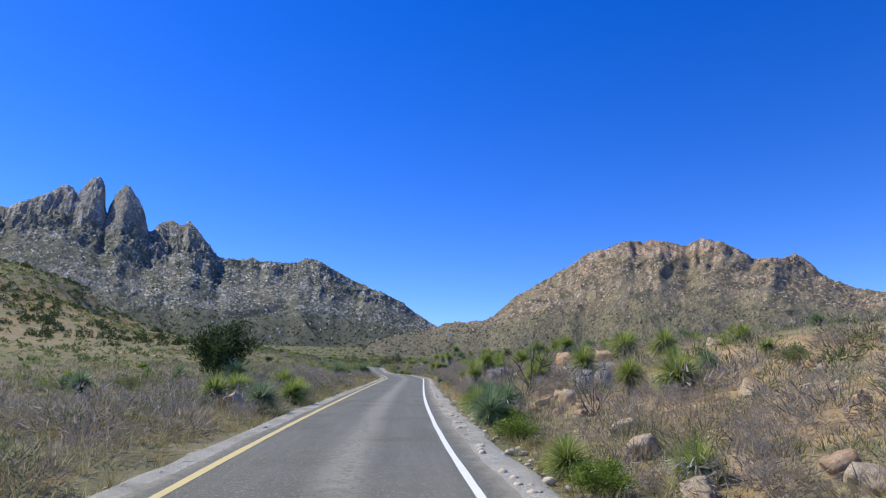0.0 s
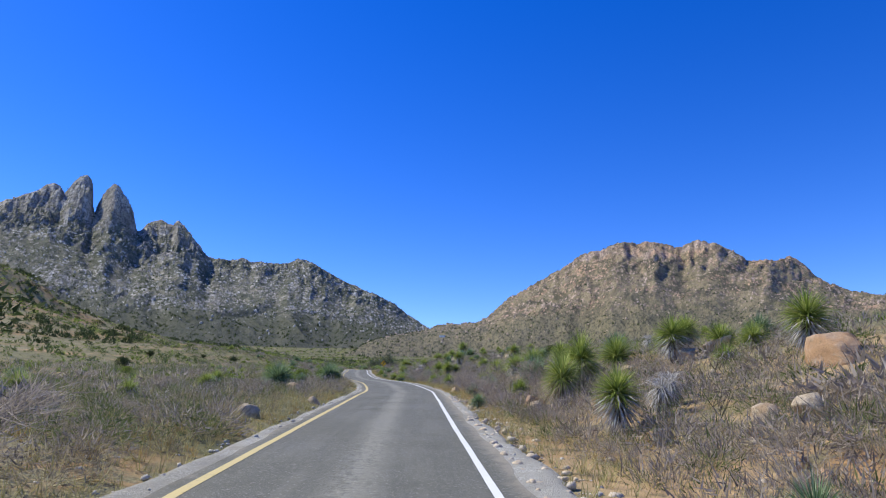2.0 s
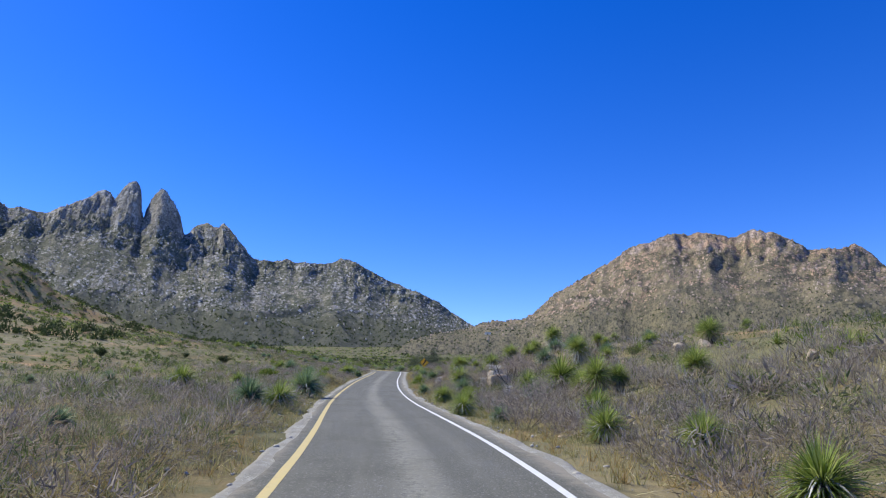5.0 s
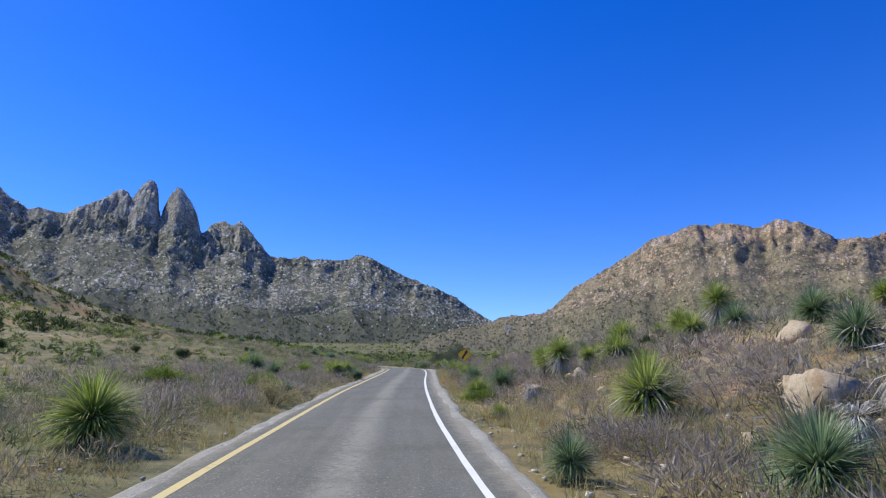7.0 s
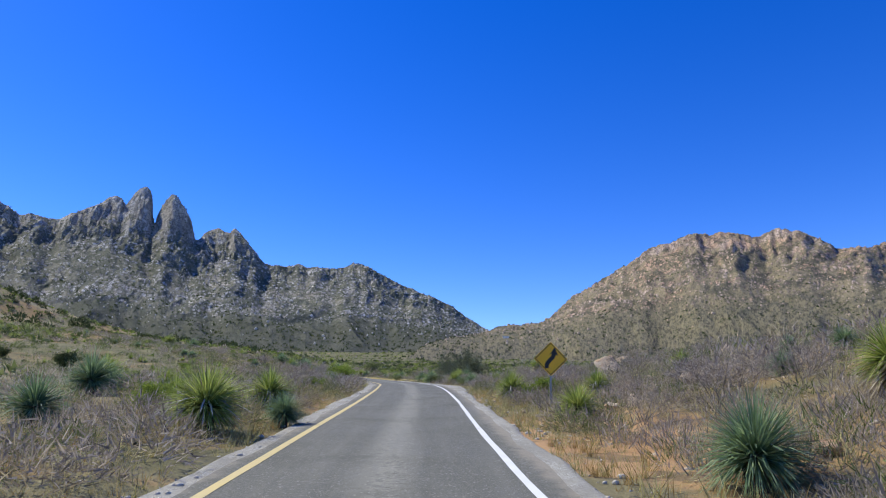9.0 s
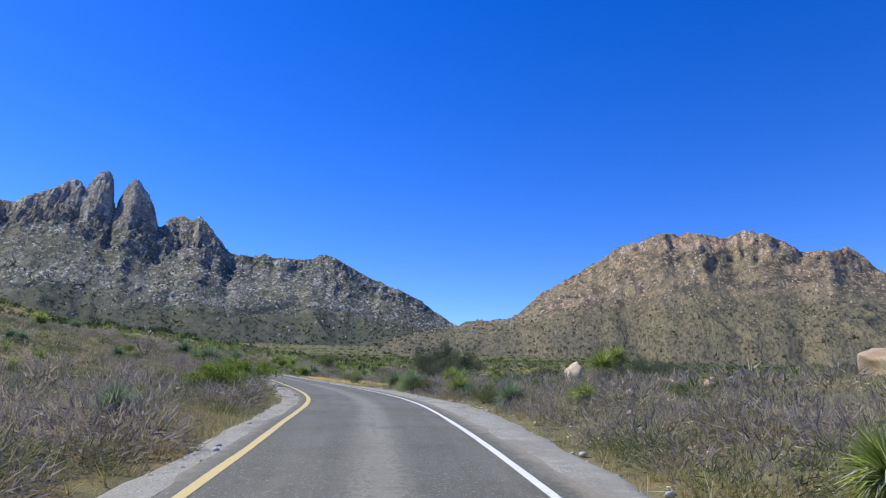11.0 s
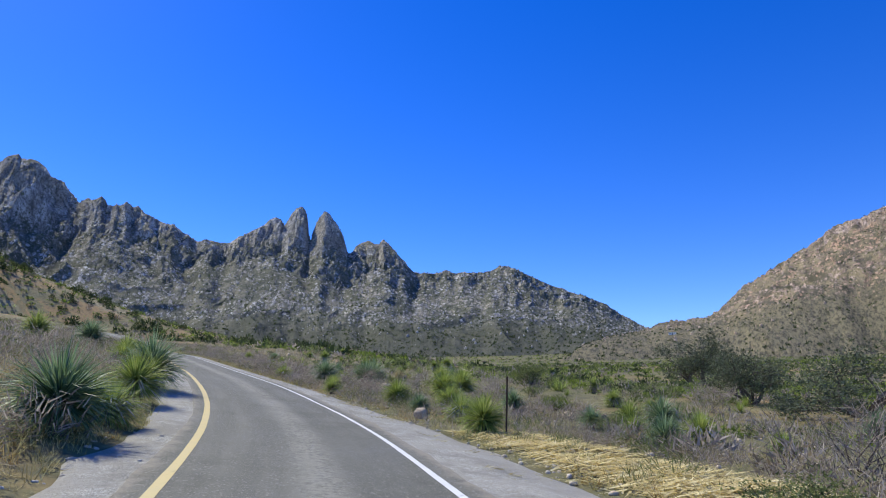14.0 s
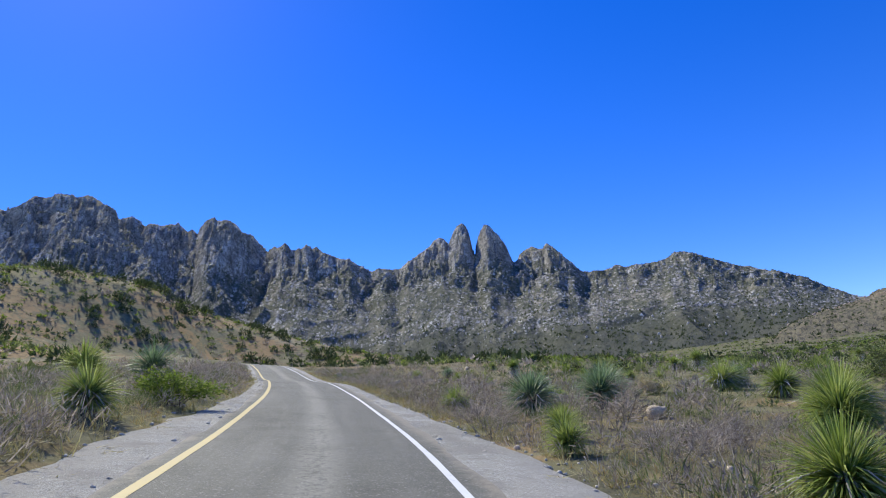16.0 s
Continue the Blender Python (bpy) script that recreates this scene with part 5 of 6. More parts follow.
place("shrub", -35.4, 221.1, 2.69, 262, 0.72)
place("shrub", -16.7, 200.1, 2.69, 173, 0.72)
place("shrub", -1.5, 86.5, 2.58, 297, 0.72)
# bush
place("bush", 2.2, 17.7, 1.07, 150, 0.72)
place("bush", 2.0, 8.1, 0.89, 180, 0.72)
place("bush", -6.5, 120.2, 1.03, 66, 0.72)
place("bush", -14.5, 121.4, 1.45, 214, 0.72)
place("bush", -26.9, 190.9, 1.10, 209, 0.72)
place("sage", -10.9, 173.8, 1.22, 288, 0.72)
place("bush", -27.4, 192.2, 1.36, 328, 0.72)
place("bush", 1.8, 13.8, 0.99, 275, 0.72)
place("bush", -2.5, 101.9, 1.07, 189, 0.72)
place("bush", -22.7, 183.3, 2.3, 239, 0.72)
place("bush", -7.7, 148.9, 1.44, 72, 0.72)
place("bush", -30.1, 196.7, 1.39, 80, 0.72)
place("bush", -45.3, 215.1, 1.84, 305, 0.72)
place("sage", -26.6, 226.7, 1.40, 195, 0.72)
place("sage", -24.5, 219.3, 1.40, 288, 0.72)
place("bush", -18.1, 156.0, 1.23, 244, 0.72)
place("bush", -10.1, 76.6, 1.60, 101, 0.72)
place("sage", -21.4, 208.3, 1.40, 68, 0.72)
place("bush", -20.1, 125.2, 1.63, 311, 0.72)
place("bush", -18.8, 142.0, 1.51, 46, 0.72)
place("bush", -9.3, 67.0, 1.83, 179, 0.72)
place("sage", -19.0, 196.1, 1.40, 338, 0.72)
place("sage", -6.9, 206.8, 1.40, 0, 0.72)
place("bush", -7.5, 73.3, 1.84, 195, 0.72)
place("bush", -19.8, 170.2, 2.00, 55, 0.72)
place("sage", -44.2, 233.6, 1.40, 166, 0.72)
place("sage", -4.8, 223.6, 1.40, 289, 0.72)
place("sage", -28.4, 236.5, 3.4, 314, 0.72)
# sage
place("sage", -10.8, 178.4, 1.08, 276, 0.72)
place("sage", -12.1, 180.3, 1.15, 72, 0.72)
place("sage", -11.2, 175.1, 1.00, 166, 0.72)
place("sage", -13.8, 184.3, 1.50, 322, 0.72)
# dark bush
place("dark_bush", 1.5, 129.3, 0.83, 288, 1.15)
place("dark_bush", -14.2, 44.2, 4.50, 192, 1.15)
place("dark_bush", 10.6, 85.3, 1.15, 219, 1.15)
place("tree", 9.9, 218.4, 5.4, 221, 0.8)
place("tree", 13.5, 223.0, 5.0, 115, 0.75)
place("tree", 3.8, 248.0, 5.2, 149, 0.75)
# cushion
place("cushion", 4.7, 47.9, 0.66, 245)
place("cushion", -13.3, 119.0, 1.30, 194)
place("cushion", -38.1, 234.7, 1.30, 196)
# bare tree
place("bare_tree", 4.2, 17.0, 1.64, 81)
place("bare_tree", 3.6, 24.8, 2.07, 305)
place("bare_tree", -10.0, 181.7, 1.10, 304)
place("bare_tree", 7.2, 12.8, 0.91, 133)
place("bare_tree", -17.2, 200.1, 1.02, 154)
place("bare_tree", 5.0, 41.7, 0.93, 254)
place("bare_tree", -5.1, 138.8, 0.83, 128)
place("bare_tree", -0.6, 101.9, 2.04, 212)
place("bare_tree", -16.9, 201.7, 1.39, 10)
place("bare_tree", -34.5, 196.8, 1.88, 163)
# bend: spreading trees, a pointed boulder and a yucca on a high trunk
place("tree", -12.3, 217.0, 6.2, 40, 0.7)
place("tree", -14.6, 228.0, 5.6, 140, 0.7)
place("tree", -13.5, 268.0, 9.5, 200, 0.85)
place("pointed_boulder", -4.0, 194.8, 2.7, 20)
place("bare_tree", 4.6, 29.1, 2.6, 50, 1.5)
place("high_yucca", -1.7, 191.1, 1.9, 60)


# ---- scattered growth between them ----
def scatter(count, seed, arc_lo, arc_hi, d_lo, d_hi, near=1.0):
    """Random places beside the road, more of them near it."""
    rng = np.random.default_rng(seed)
    s = rng.uniform(arc_lo, arc_hi, count)
    d = d_lo + (d_hi - d_lo) * rng.random(count) ** near
    i = np.minimum((s / 0.5).astype(int), len(LINE) - 1)
    x, y = LINE[i, 0] + WAY[i, 1] * d, LINE[i, 1] - WAY[i, 0] * d
    ok = np.abs(beside(x, y)[1]) > min(abs(d_lo), abs(d_hi)) - 0.1
    return np.column_stack([x, y, rng.random(count), rng.uniform(0, 360, count)])[ok]


def free(x, y, r):
    """True where nothing placed so far stands within reach."""
    return all((x - a) ** 2 + (y - b) ** 2 > (r + s) ** 2 for a, b, s in TAKEN)


def gaps(p, r=0.2):
    """Those of the places that lie between the things."""
    t = np.array(TAKEN)
    keep = np.ones(len(p), bool)
    for a, b, s in t:
        keep &= (p[:, 0] - a) ** 2 + (p[:, 1] - b) ** 2 > (s * 0.75 + r) ** 2
    return p[keep]


EXTENT = {231: (136, 145), 226: (84, 114), 227: (84, 114), 228: (158, 196), 229: (158, 192), 221: (30, 90), 222: (30, 90), 223: (30, 90), 224: (124, 175), 225: (124, 175)}   # stretches of the bank with more rock
for kind, count, seed, lo, hi, small, large in (
        ("shrub", 90, 201, 4.6, 15, 0.8, 1.5), ("shrub", 90, 202, -4.3, -15, 0.8, 1.5),
        ("yucca", 60, 203, 10.5, 22, 0.8, 1.6), ("yucca", 46, 204, -9.5, -22, 0.7, 1.5),
        ("tall_yucca", 26, 205, 17, 40, 0.9, 1.5),
        ("sage", 14, 206, 7, 20, 0.7, 1.3), ("sage", 20, 207, -5.5, -20, 0.7, 1.4), ("bush", 8, 208, 10, 30, 0.7, 1.3), ("bush", 14, 209, -7, -30, 0.7, 1.4),
        ("dark_bush", 5, 210, -14, -50, 0.9, 2.0), ("boulder", 60, 211, 5.0, 26, 0.3, 1.0), ("boulder", 14, 212, -4.4, -26, 0.2, 0.5),
        ("red_boulder", 30, 213, 5.0, 16, 0.2, 0.8), ("yucca", 16, 226, 4.2, 14, 0.9, 1.6), ("yucca", 12, 227, -4.4, -14, 0.9, 1.6), ("yucca", 14, 228, 4.6, 14, 0.8, 1.5), ("yucca", 10, 229, -4.4, -13, 0.8, 1.5), ("yucca", 26, 221, 11, 24, 0.8, 1.5), ("boulder", 40, 222, 4.6, 14, 0.2, 0.8), ("red_boulder", 40, 223, 4.6, 12, 0.12, 0.5),
        ("boulder", 16, 231, 4.4, 7.5, 0.2, 0.6), ("red_boulder", 34, 224, 5.4, 12, 0.12, 0.5), ("boulder", 24, 225, 5.2, 13, 0.2, 0.7), ("stone", 150, 214, 3.4, 13, 0.06, 0.26), ("stone", 80, 215, -3.3, -10, 0.05, 0.18)):
    for x, y, u, turn in scatter(count, seed, *EXTENT.get(seed, (20, 300)), lo, hi, 1.25):
        size = small + (large - small) * u
        if free(x, y, size * 0.45):
            place(kind, float(x), float(y), size, turn, 0.7 if kind in ("shrub", "sage", "bush") else 1.0)


def drift(name, places, sizes, unit, mat, label, category, seed, z=None):
    """Many small plants or stones as one object. unit: a list of (vertices, faces) to choose from."""
    rng = np.random.default_rng(seed)
    z = ground_height(places[:, 0], places[:, 1]) if z is None else z
    pick = rng.integers(0, len(unit), len(places))
    turn = rng.uniform(0, 6.283, len(places))
    V, Fs, base = [], [], 0
    for k, (uv, uf) in enumerate(unit):
        m = np.where(pick == k)[0]
        c, s = np.cos(turn[m])[:, None], np.sin(turn[m])[:, None]
        sc = sizes[m][:, None]
        v = np.stack([(uv[None, :, 0] * c - uv[None, :, 1] * s) * sc + places[m, 0][:, None],
                      (uv[None, :, 0] * s + uv[None, :, 1] * c) * sc + places[m, 1][:, None],
                      uv[None, :, 2] * sc + z[m][:, None]], -1).reshape(-1, 3)
        f = (uf[None] + (np.arange(len(m)) * len(uv))[:, None, None] + base).reshape(-1, 3)
        V.append(v)
        Fs.append(f)
        base += len(v)
    V, Fs = np.concatenate(V), np.concatenate(Fs)
    me = bpy.data.meshes.new(name)
    me.vertices.add(len(V))
    me.vertices.foreach_set("co", V.astype(np.float32).ravel())
    me.loops.add(Fs.size)
    me.loops.foreach_set("vertex_index", Fs.ravel().astype(np.int32))
    me.polygons.add(len(Fs))
    me.polygons.foreach_set("loop_start", np.arange(0, Fs.size, 3).astype(np.int32))
    me.materials.append(mat)
    me.update(calc_edges=True)
    return tagged(new(name, me), label, category, kind="stuff")


def tuft_unit(seed, blades, spread, width, lean):
    """Fine upright blades, one triangle each, one metre high."""
    r = np.random.default_rng(seed)
    v = []
    for _ in range(blades):
        a, d = r.uniform(0, 6.283), r.uniform(0, spread)
        b = np.array([math.cos(a) * d, math.sin(a) * d, -0.05])
        t = b + np.array([r.normal(0, lean), r.normal(0, lean), r.uniform(0.55, 1.05)])
        q = r.uniform(0, 6.283)
        s = np.array([math.cos(q), math.sin(q), 0]) * width
        v += [b - s, b + s, t]
    return np.array(v), np.arange(len(v)).reshape(-1, 3)


def clump_unit(seed, leaves, flat, leaf, out=0.5, wide=0.3):
    """A rounded plant of many small pointed leaves on all sides, one metre wide."""
    r = np.random.default_rng(seed)
    v = []
    for _ in range(leaves):
        w = r.normal(0, 1, 3)
        w[2] = abs(w[2]) * 0.9
        w /= np.linalg.norm(w)
        c = w * np.array([1, 1, flat]) * out * r.uniform(0.45, 1.0)
        d = w + r.normal(0, 0.5, 3)
        d /= np.linalg.norm(d)
        s = np.cross(d, r.normal(0, 1, 3))
        s /= np.linalg.norm(s)
        v += [c - s * leaf * wide, c + s * leaf * wide, c + d * leaf]
    return np.array(v), np.arange(len(v)).reshape(-1, 3)


def spike_unit(seed, blades, wide=0.03):
    r = np.random.default_rng(seed)
    v = []
    for i in range(blades):
        a, e = i * 2.4, r.uniform(0.05, 1.4)
        w = np.array([math.cos(a) * math.cos(e), math.sin(a) * math.cos(e), math.sin(e)])
        s = np.array([-math.sin(a), math.cos(a), 0]) * wide
        v += [-s, s, w * r.uniform(0.4, 0.6)]
    return np.array(v), np.arange(len(v)).reshape(-1, 3)


def pebble_unit(seed):
    r = np.random.default_rng(seed)
    p = (1 + 5 ** 0.5) / 2
    v = np.array([(-1, p, 0), (1, p, 0), (-1, -p, 0), (1, -p, 0), (0, -1, p), (0, 1, p), (0, -1, -p), (0, 1, -p), (p, 0, -1), (p, 0, 1), (-p, 0, -1), (-p, 0, 1)], float) / 3.8
    v *= r.uniform(0.7, 1.2, (12, 1)) * np.array([1, r.uniform(0.6, 1), r.uniform(0.45, 0.8)])
    f = np.array([(0, 11, 5), (0, 5, 1), (0, 1, 7), (0, 7, 10), (0, 10, 11), (1, 5, 9), (5, 11, 4), (11, 10, 2), (10, 7, 6), (7, 1, 8),
                  (3, 9, 4), (3, 4, 2), (3, 2, 6), (3, 6, 8), (3, 8, 9), (4, 9, 5), (2, 4, 11), (6, 2, 10), (8, 6, 7), (9, 8, 1)])
    return v, f


def sized(places, lo, hi):
    return lo + (hi - lo) * places[:, 2] ** 1.6


def patchy(places, scale, seed, cut):
    """Keeps the places where a broad noise is high, so that growth comes in patches."""
    return places[fbm(places[:, 0] / scale, places[:, 1] / scale, 3, seed) > cut]


def off_gravel(places, room=0.0):
    """Those of the places that lie beyond the gravel shoulders."""
    arc, off = beside(places[:, 0], places[:, 1])[:2]
    return places[np.abs(off) > np.where(off > 0, shoulder(arc, "right"), shoulder(arc, "left")) + room]


TUFTS = [tuft_unit(s, 9, 0.3, 0.02, 0.42) for s in (1, 2, 3)]
p = np.vstack([scatter(15000, 301, 14, 300, 3.3, 18, 1.4), scatter(8500, 302, 14, 300, -3.2, -18, 1.8)])
p = off_gravel(patchy(p, 4.0, 77, -0.12))
drift("dry_grass", p, sized(p, 0.14, 0.46), TUFTS, STRAW, "tufts of pale dry grass on the soil", "grass", 1)
p = np.vstack([scatter(5200, 303, 14, 300, 2.8, 6.5, 1.4), scatter(5200, 304, 14, 300, -2.7, -8, 1.4)])
p = off_gravel(patchy(p, 6.0, 78, -0.08))
drift("golden_grass", p, sized(p, 0.12, 0.42), TUFTS, GOLD, "tufts of orange-gold dry grass along the road", "grass", 2)
# the open valley, plants too far off to pick apart
def field(count, seed, lo, hi, az_lo, az_hi, power=1.25, hub=(-14, 120)):
    rng = np.random.default_rng(seed)
    r = lo + (hi - lo) * rng.random(count) ** power
    a = np.radians(rng.uniform(az_lo, az_hi, count))
    x, y = hub[0] - np.sin(a) * r, hub[1] + np.cos(a) * r
    keep = np.abs(beside(x, y)[1]) > 24
    return np.column_stack([x, y, rng.random(count), r])[keep]


def brush_unit(seed, hairs, high, wide, longest):
    """A rounded haze of fine dry twigs, one metre wide."""
    r = np.random.default_rng(seed)
    v = []
    for _ in range(hairs):
        a, out = r.uniform(0, 6.283), 0.48 * r.random() ** 0.6
        z = high * (1 - (out / 0.5) ** 2) ** 0.5 * r.uniform(0.1, 0.85)
        b = np.array([math.cos(a) * out, math.sin(a) * out, z - 0.04])
        d = np.array([math.cos(a) * out * 1.6 + r.normal(0, 0.4), math.sin(a) * out * 1.6 + r.normal(0, 0.4), r.uniform(0.3, 1.2)])
        d *= r.uniform(0.1, longest) / np.linalg.norm(d)
        q = r.uniform(0, 6.283)
        s = np.array([math.cos(q), math.sin(q), 0]) * wide
        v += [b - s, b + s, b + d]
    return np.array(v), np.arange(len(v)).reshape(-1, 3)


DENSE = [brush_unit(s, 90, 0.46, 0.009, 0.27) for s in (41, 42, 43, 44)]
HAZE = [brush_unit(s, 44, 0.55, 0.014, 0.32) for s in (45, 46, 47)]
p = gaps(np.vstack([scatter(1700, 351, 14, 310, 4.1, 12, 1.3), scatter(1300, 359, 60, 185, 4.2, 14, 1.2), scatter(1100, 352, 14, 310, -3.7, -11, 1.3)]))
# the bend is strewn with cut leaves
arc, off = beside(p[:, 0], p[:, 1])[:2]
p = p[~((arc > 218) & (arc < 234) & (off > 3.5) & (off < 6.8)) & ~((arc > 137) & (arc < 145) & (off > 3.5) & (off < 7.5))]
drift("dry_brush", p, sized(p, 0.7, 1.5), DENSE, TWIG, "grey leafless desert brush between the yuccas", "brush", 12)
p = gaps(np.vstack([scatter(800, 353, 14, 310, 4.4, 11, 1.2), scatter(1400, 354, 14, 310, -4.0, -13, 1.2), scatter(210, 372, 122, 137, 5.0, 11, 1.0)]))
drift("green_brush", p, sized(p, 0.6, 1.3), DENSE, SAGE_LEAF, "grey-green fine-leaved desert brush", "brush", 13)
p = np.vstack([scatter(1200, 355, 14, 310, 10.5, 34, 1.1), scatter(900, 356, 14, 310, -10.5, -34, 1.1)])
drift("standing_dry_brush", p, sized(p, 0.8, 1.9), HAZE, TWIG, "grey leafless brush further back from the road", "brush", 16)
p = np.vstack([scatter(1100, 357, 14, 310, 10.5, 34, 1.1), scatter(1400, 358, 14, 310, -10.5, -34, 1.1)])
drift("standing_green_brush", p, sized(p, 0.7, 1.6), HAZE, SAGE_LEAF, "grey-green brush further back from the road", "brush", 17)
p = gaps(np.vstack([scatter(520, 365, 16, 90, 4.2, 13, 1.0), scatter(420, 366, 118, 175, 4.2, 13, 1.0), scatter(200, 371, 123, 138, 4.8, 12, 1.0)]), 0.05)
drift("bank_brush", p, sized(p, 0.35, 0.9), DENSE, TWIG, "small grey dry shrubs on the gritty bank", "brush", 23)
p = np.vstack([scatter(3800, 367, 16, 180, 3.8, 14, 1.1), scatter(700, 369, 136, 147, 3.4, 8, 1.0), scatter(3800, 368, 16, 250, -3.0, -12, 1.2)])
p = off_gravel(p)
drift("bank_grass", p, sized(p, 0.2, 0.5), TUFTS, STRAW, "yellow dry grass tufts over the bank", "grass", 24)
MOUNDS = [clump_unit(s, 165, 0.85, 0.14, 0.5, 0.056) for s in (61, 62, 63, 64)]
COARSE = [clump_unit(s, 70, 0.85, 0.2, 0.5, 0.1) for s in (65, 66, 67)]
p = gaps(np.vstack([scatter(2300, 361, 14, 310, 3.8, 17, 1.4), scatter(2500, 362, 14, 310, -3.2, -17, 1.5), scatter(1700, 363, 14, 300, 3.9, 9, 1.1), scatter(1300, 364, 14, 300, -3.3, -8, 1.1)]), 0.05)
arc, off = beside(p[:, 0], p[:, 1])[:2]
p = p[~((arc > 214) & (arc < 236) & (off > 3.5) & (off < 7.2)) & ~((arc > 137) & (arc < 145) & (off > 4.0) & (off < 7.0))]
p = patchy(off_gravel(p, 0.4), 3.2, 83, -0.2)
close = np.abs(beside(p[:, 0], p[:, 1])[1]) < 8.5
for unit, spots, kept, seed in ((MOUNDS, p[close], "beside the road", 21), (COARSE, p[~close], "back from the road", 27)):
    drift("grey_mound_brush", spots[::3], sized(spots[::3], 0.8, 1.9), unit, TWIG, "dense grey mounds of dry brush " + kept, "brush", seed)
    drift("brown_mound_brush", spots[1::3], sized(spots[1::3], 0.6, 1.4), unit, BROWN_TWIG, "dense brownish mounds of dry brush " + kept, "brush", seed + 4)
    drift("green_mound_brush", spots[2::3], sized(spots[2::3], 0.6, 1.4), unit, SAGE_LEAF, "dense grey-green mounds of brush " + kept, "brush", seed + 1)
p = np.vstack([scatter(4600, 375, 14, 300, 2.65, 4.6, 1.1), scatter(4200, 376, 14, 300, -2.5, -4.2, 1.1)])
p = patchy(off_gravel(p, -0.2), 3.0, 79, -0.6)
drift("verge_grass", p, sized(p, 0.13, 0.42), TUFTS, VERGE_GRASS, "yellowing short grass along the gravel edge", "grass", 26)
ROSETTES = [spike_unit(s, 110, 0.014) for s in (71, 72, 73)]
p = gaps(np.vstack([scatter(160, 216, 14, 310, 14, 50, 1.1), scatter(170, 217, 14, 310, -13, -50, 1.1)]))
drift("standing_yuccas", p, sized(p, 0.9, 1.7), ROSETTES, YUCCA_LEAF, "green yuccas standing back in the brush", "yucca", 18)
LOW = [clump_unit(s, 52, 0.75, 0.18, 0.46, 0.22) for s in (31, 32, 33)]
p = np.vstack([scatter(800, 341, 14, 300, 11, 50, 1.1), scatter(1300, 342, 14, 300, -9, -55, 1.1)])
drift("low_sage", p, sized(p, 0.35, 1.2), LOW, SAGE_LEAF, "low grey-green brush between the yuccas", "brush", 8)
p = np.vstack([scatter(450, 343, 14, 300, 12.0, 55, 1.0), scatter(650, 344, 14, 300, -10.0, -60, 1.0)])
drift("low_green_brush", p, sized(p, 0.35, 1.1), LOW, BUSH_LEAF, "low green brush between the yuccas", "brush", 9)
BLOBS = [clump_unit(s, 18, 0.85, 0.37) for s in (11, 12, 13)]
SPECKS = [clump_unit(s, 11, 0.85, 0.5) for s in (16, 17, 18)]
SPIKES = [spike_unit(s, 22) for s in (14, 15)]
SPARSE = [spike_unit(s, 11, 0.05) for s in (19, 20)]
FINE = [clump_unit(s, 70, 0.75, 0.17, 0.46, 0.2) for s in (91, 92, 93)]
for name, count, seed, fine, unit, far, mat, lo, hi, label in (
        ("sage", 4200, 311, FINE, BLOBS, SPECKS, SAGE_LEAF, 0.7, 1.9, "grey-green brush spread over the valley"),
        ("green_bushes", 3600, 312, FINE, BLOBS, SPECKS, BUSH_LEAF, 0.6, 1.7, "green bushes spread over the valley"),
        ("dark_junipers", 1300, 313, FINE, BLOBS, SPECKS, DARK_LEAF, 0.9, 2.8, "dark green junipers dotted over the valley"),
        ("dry_bushes", 1900, 314, FINE, BLOBS, SPECKS, TWIG, 0.7, 1.9, "grey dry brush spread over the valley"),
        ("yuccas", 3000, 315, ROSETTES, SPIKES, SPARSE, YUCCA_LEAF, 0.9, 1.7, "green yuccas dotted over the valley")):
    p = field(int(count * (2.0 if name in ("yuccas", "green_bushes") else 1.3)), seed + 50, 24, 300, -75, 80, 0.72, (-24, 190))
    close = p[:, 3] < 95
    drift("meadow_" + name, p[close], sized(p[close], lo, hi), fine, mat, label.replace("over the valley", "near the road"), "brush", seed + 9)
    p = p[~close]
    drift("valley_" + name, p, sized(p, lo, hi), unit, mat, label, "brush", seed)
    p = field(int(count * 1.7), seed, 150, 1350, -62, 95, 1.1)
    big = 1 + np.clip(p[:, 3] - 250, 0, 900) / 800
    drift("slope_" + name, p, sized(p, lo, hi) * big, far, mat, label.replace("valley", "far slope"), "brush", seed)

dice = np.random.default_rng(61)
UPRIGHT = [(v * np.array([0.85, 0.85, 1.25]), f) for v, f in [clump_unit(s, 90, 0.9, 0.2, 0.5, 0.24) for s in (11, 12, 13, 14)]]
p = np.column_stack([dice.uniform(-320, -75, 2000), dice.uniform(160, 335, 2000), dice.random(2000)])
p = patchy(p[np.abs(beside(p[:, 0], p[:, 1])[1]) > 16], 28.0, 87, -0.02)
drift("hillside_juniper", p, sized(p, 1.6, 4.0), UPRIGHT, DARK_LEAF, "dark green junipers dotted over the grassy hillside", "brush", 14)
p = np.column_stack([dice.uniform(-300, -40, 2400), dice.uniform(50, 400, 2400), dice.random(2400)])
p = p[np.abs(beside(p[:, 0], p[:, 1])[1]) > 18]
drift("hillside_brush", p, sized(p, 0.8, 2.0), BLOBS, SAGE_LEAF, "grey-green brush on the grassy hillside", "brush", 15)
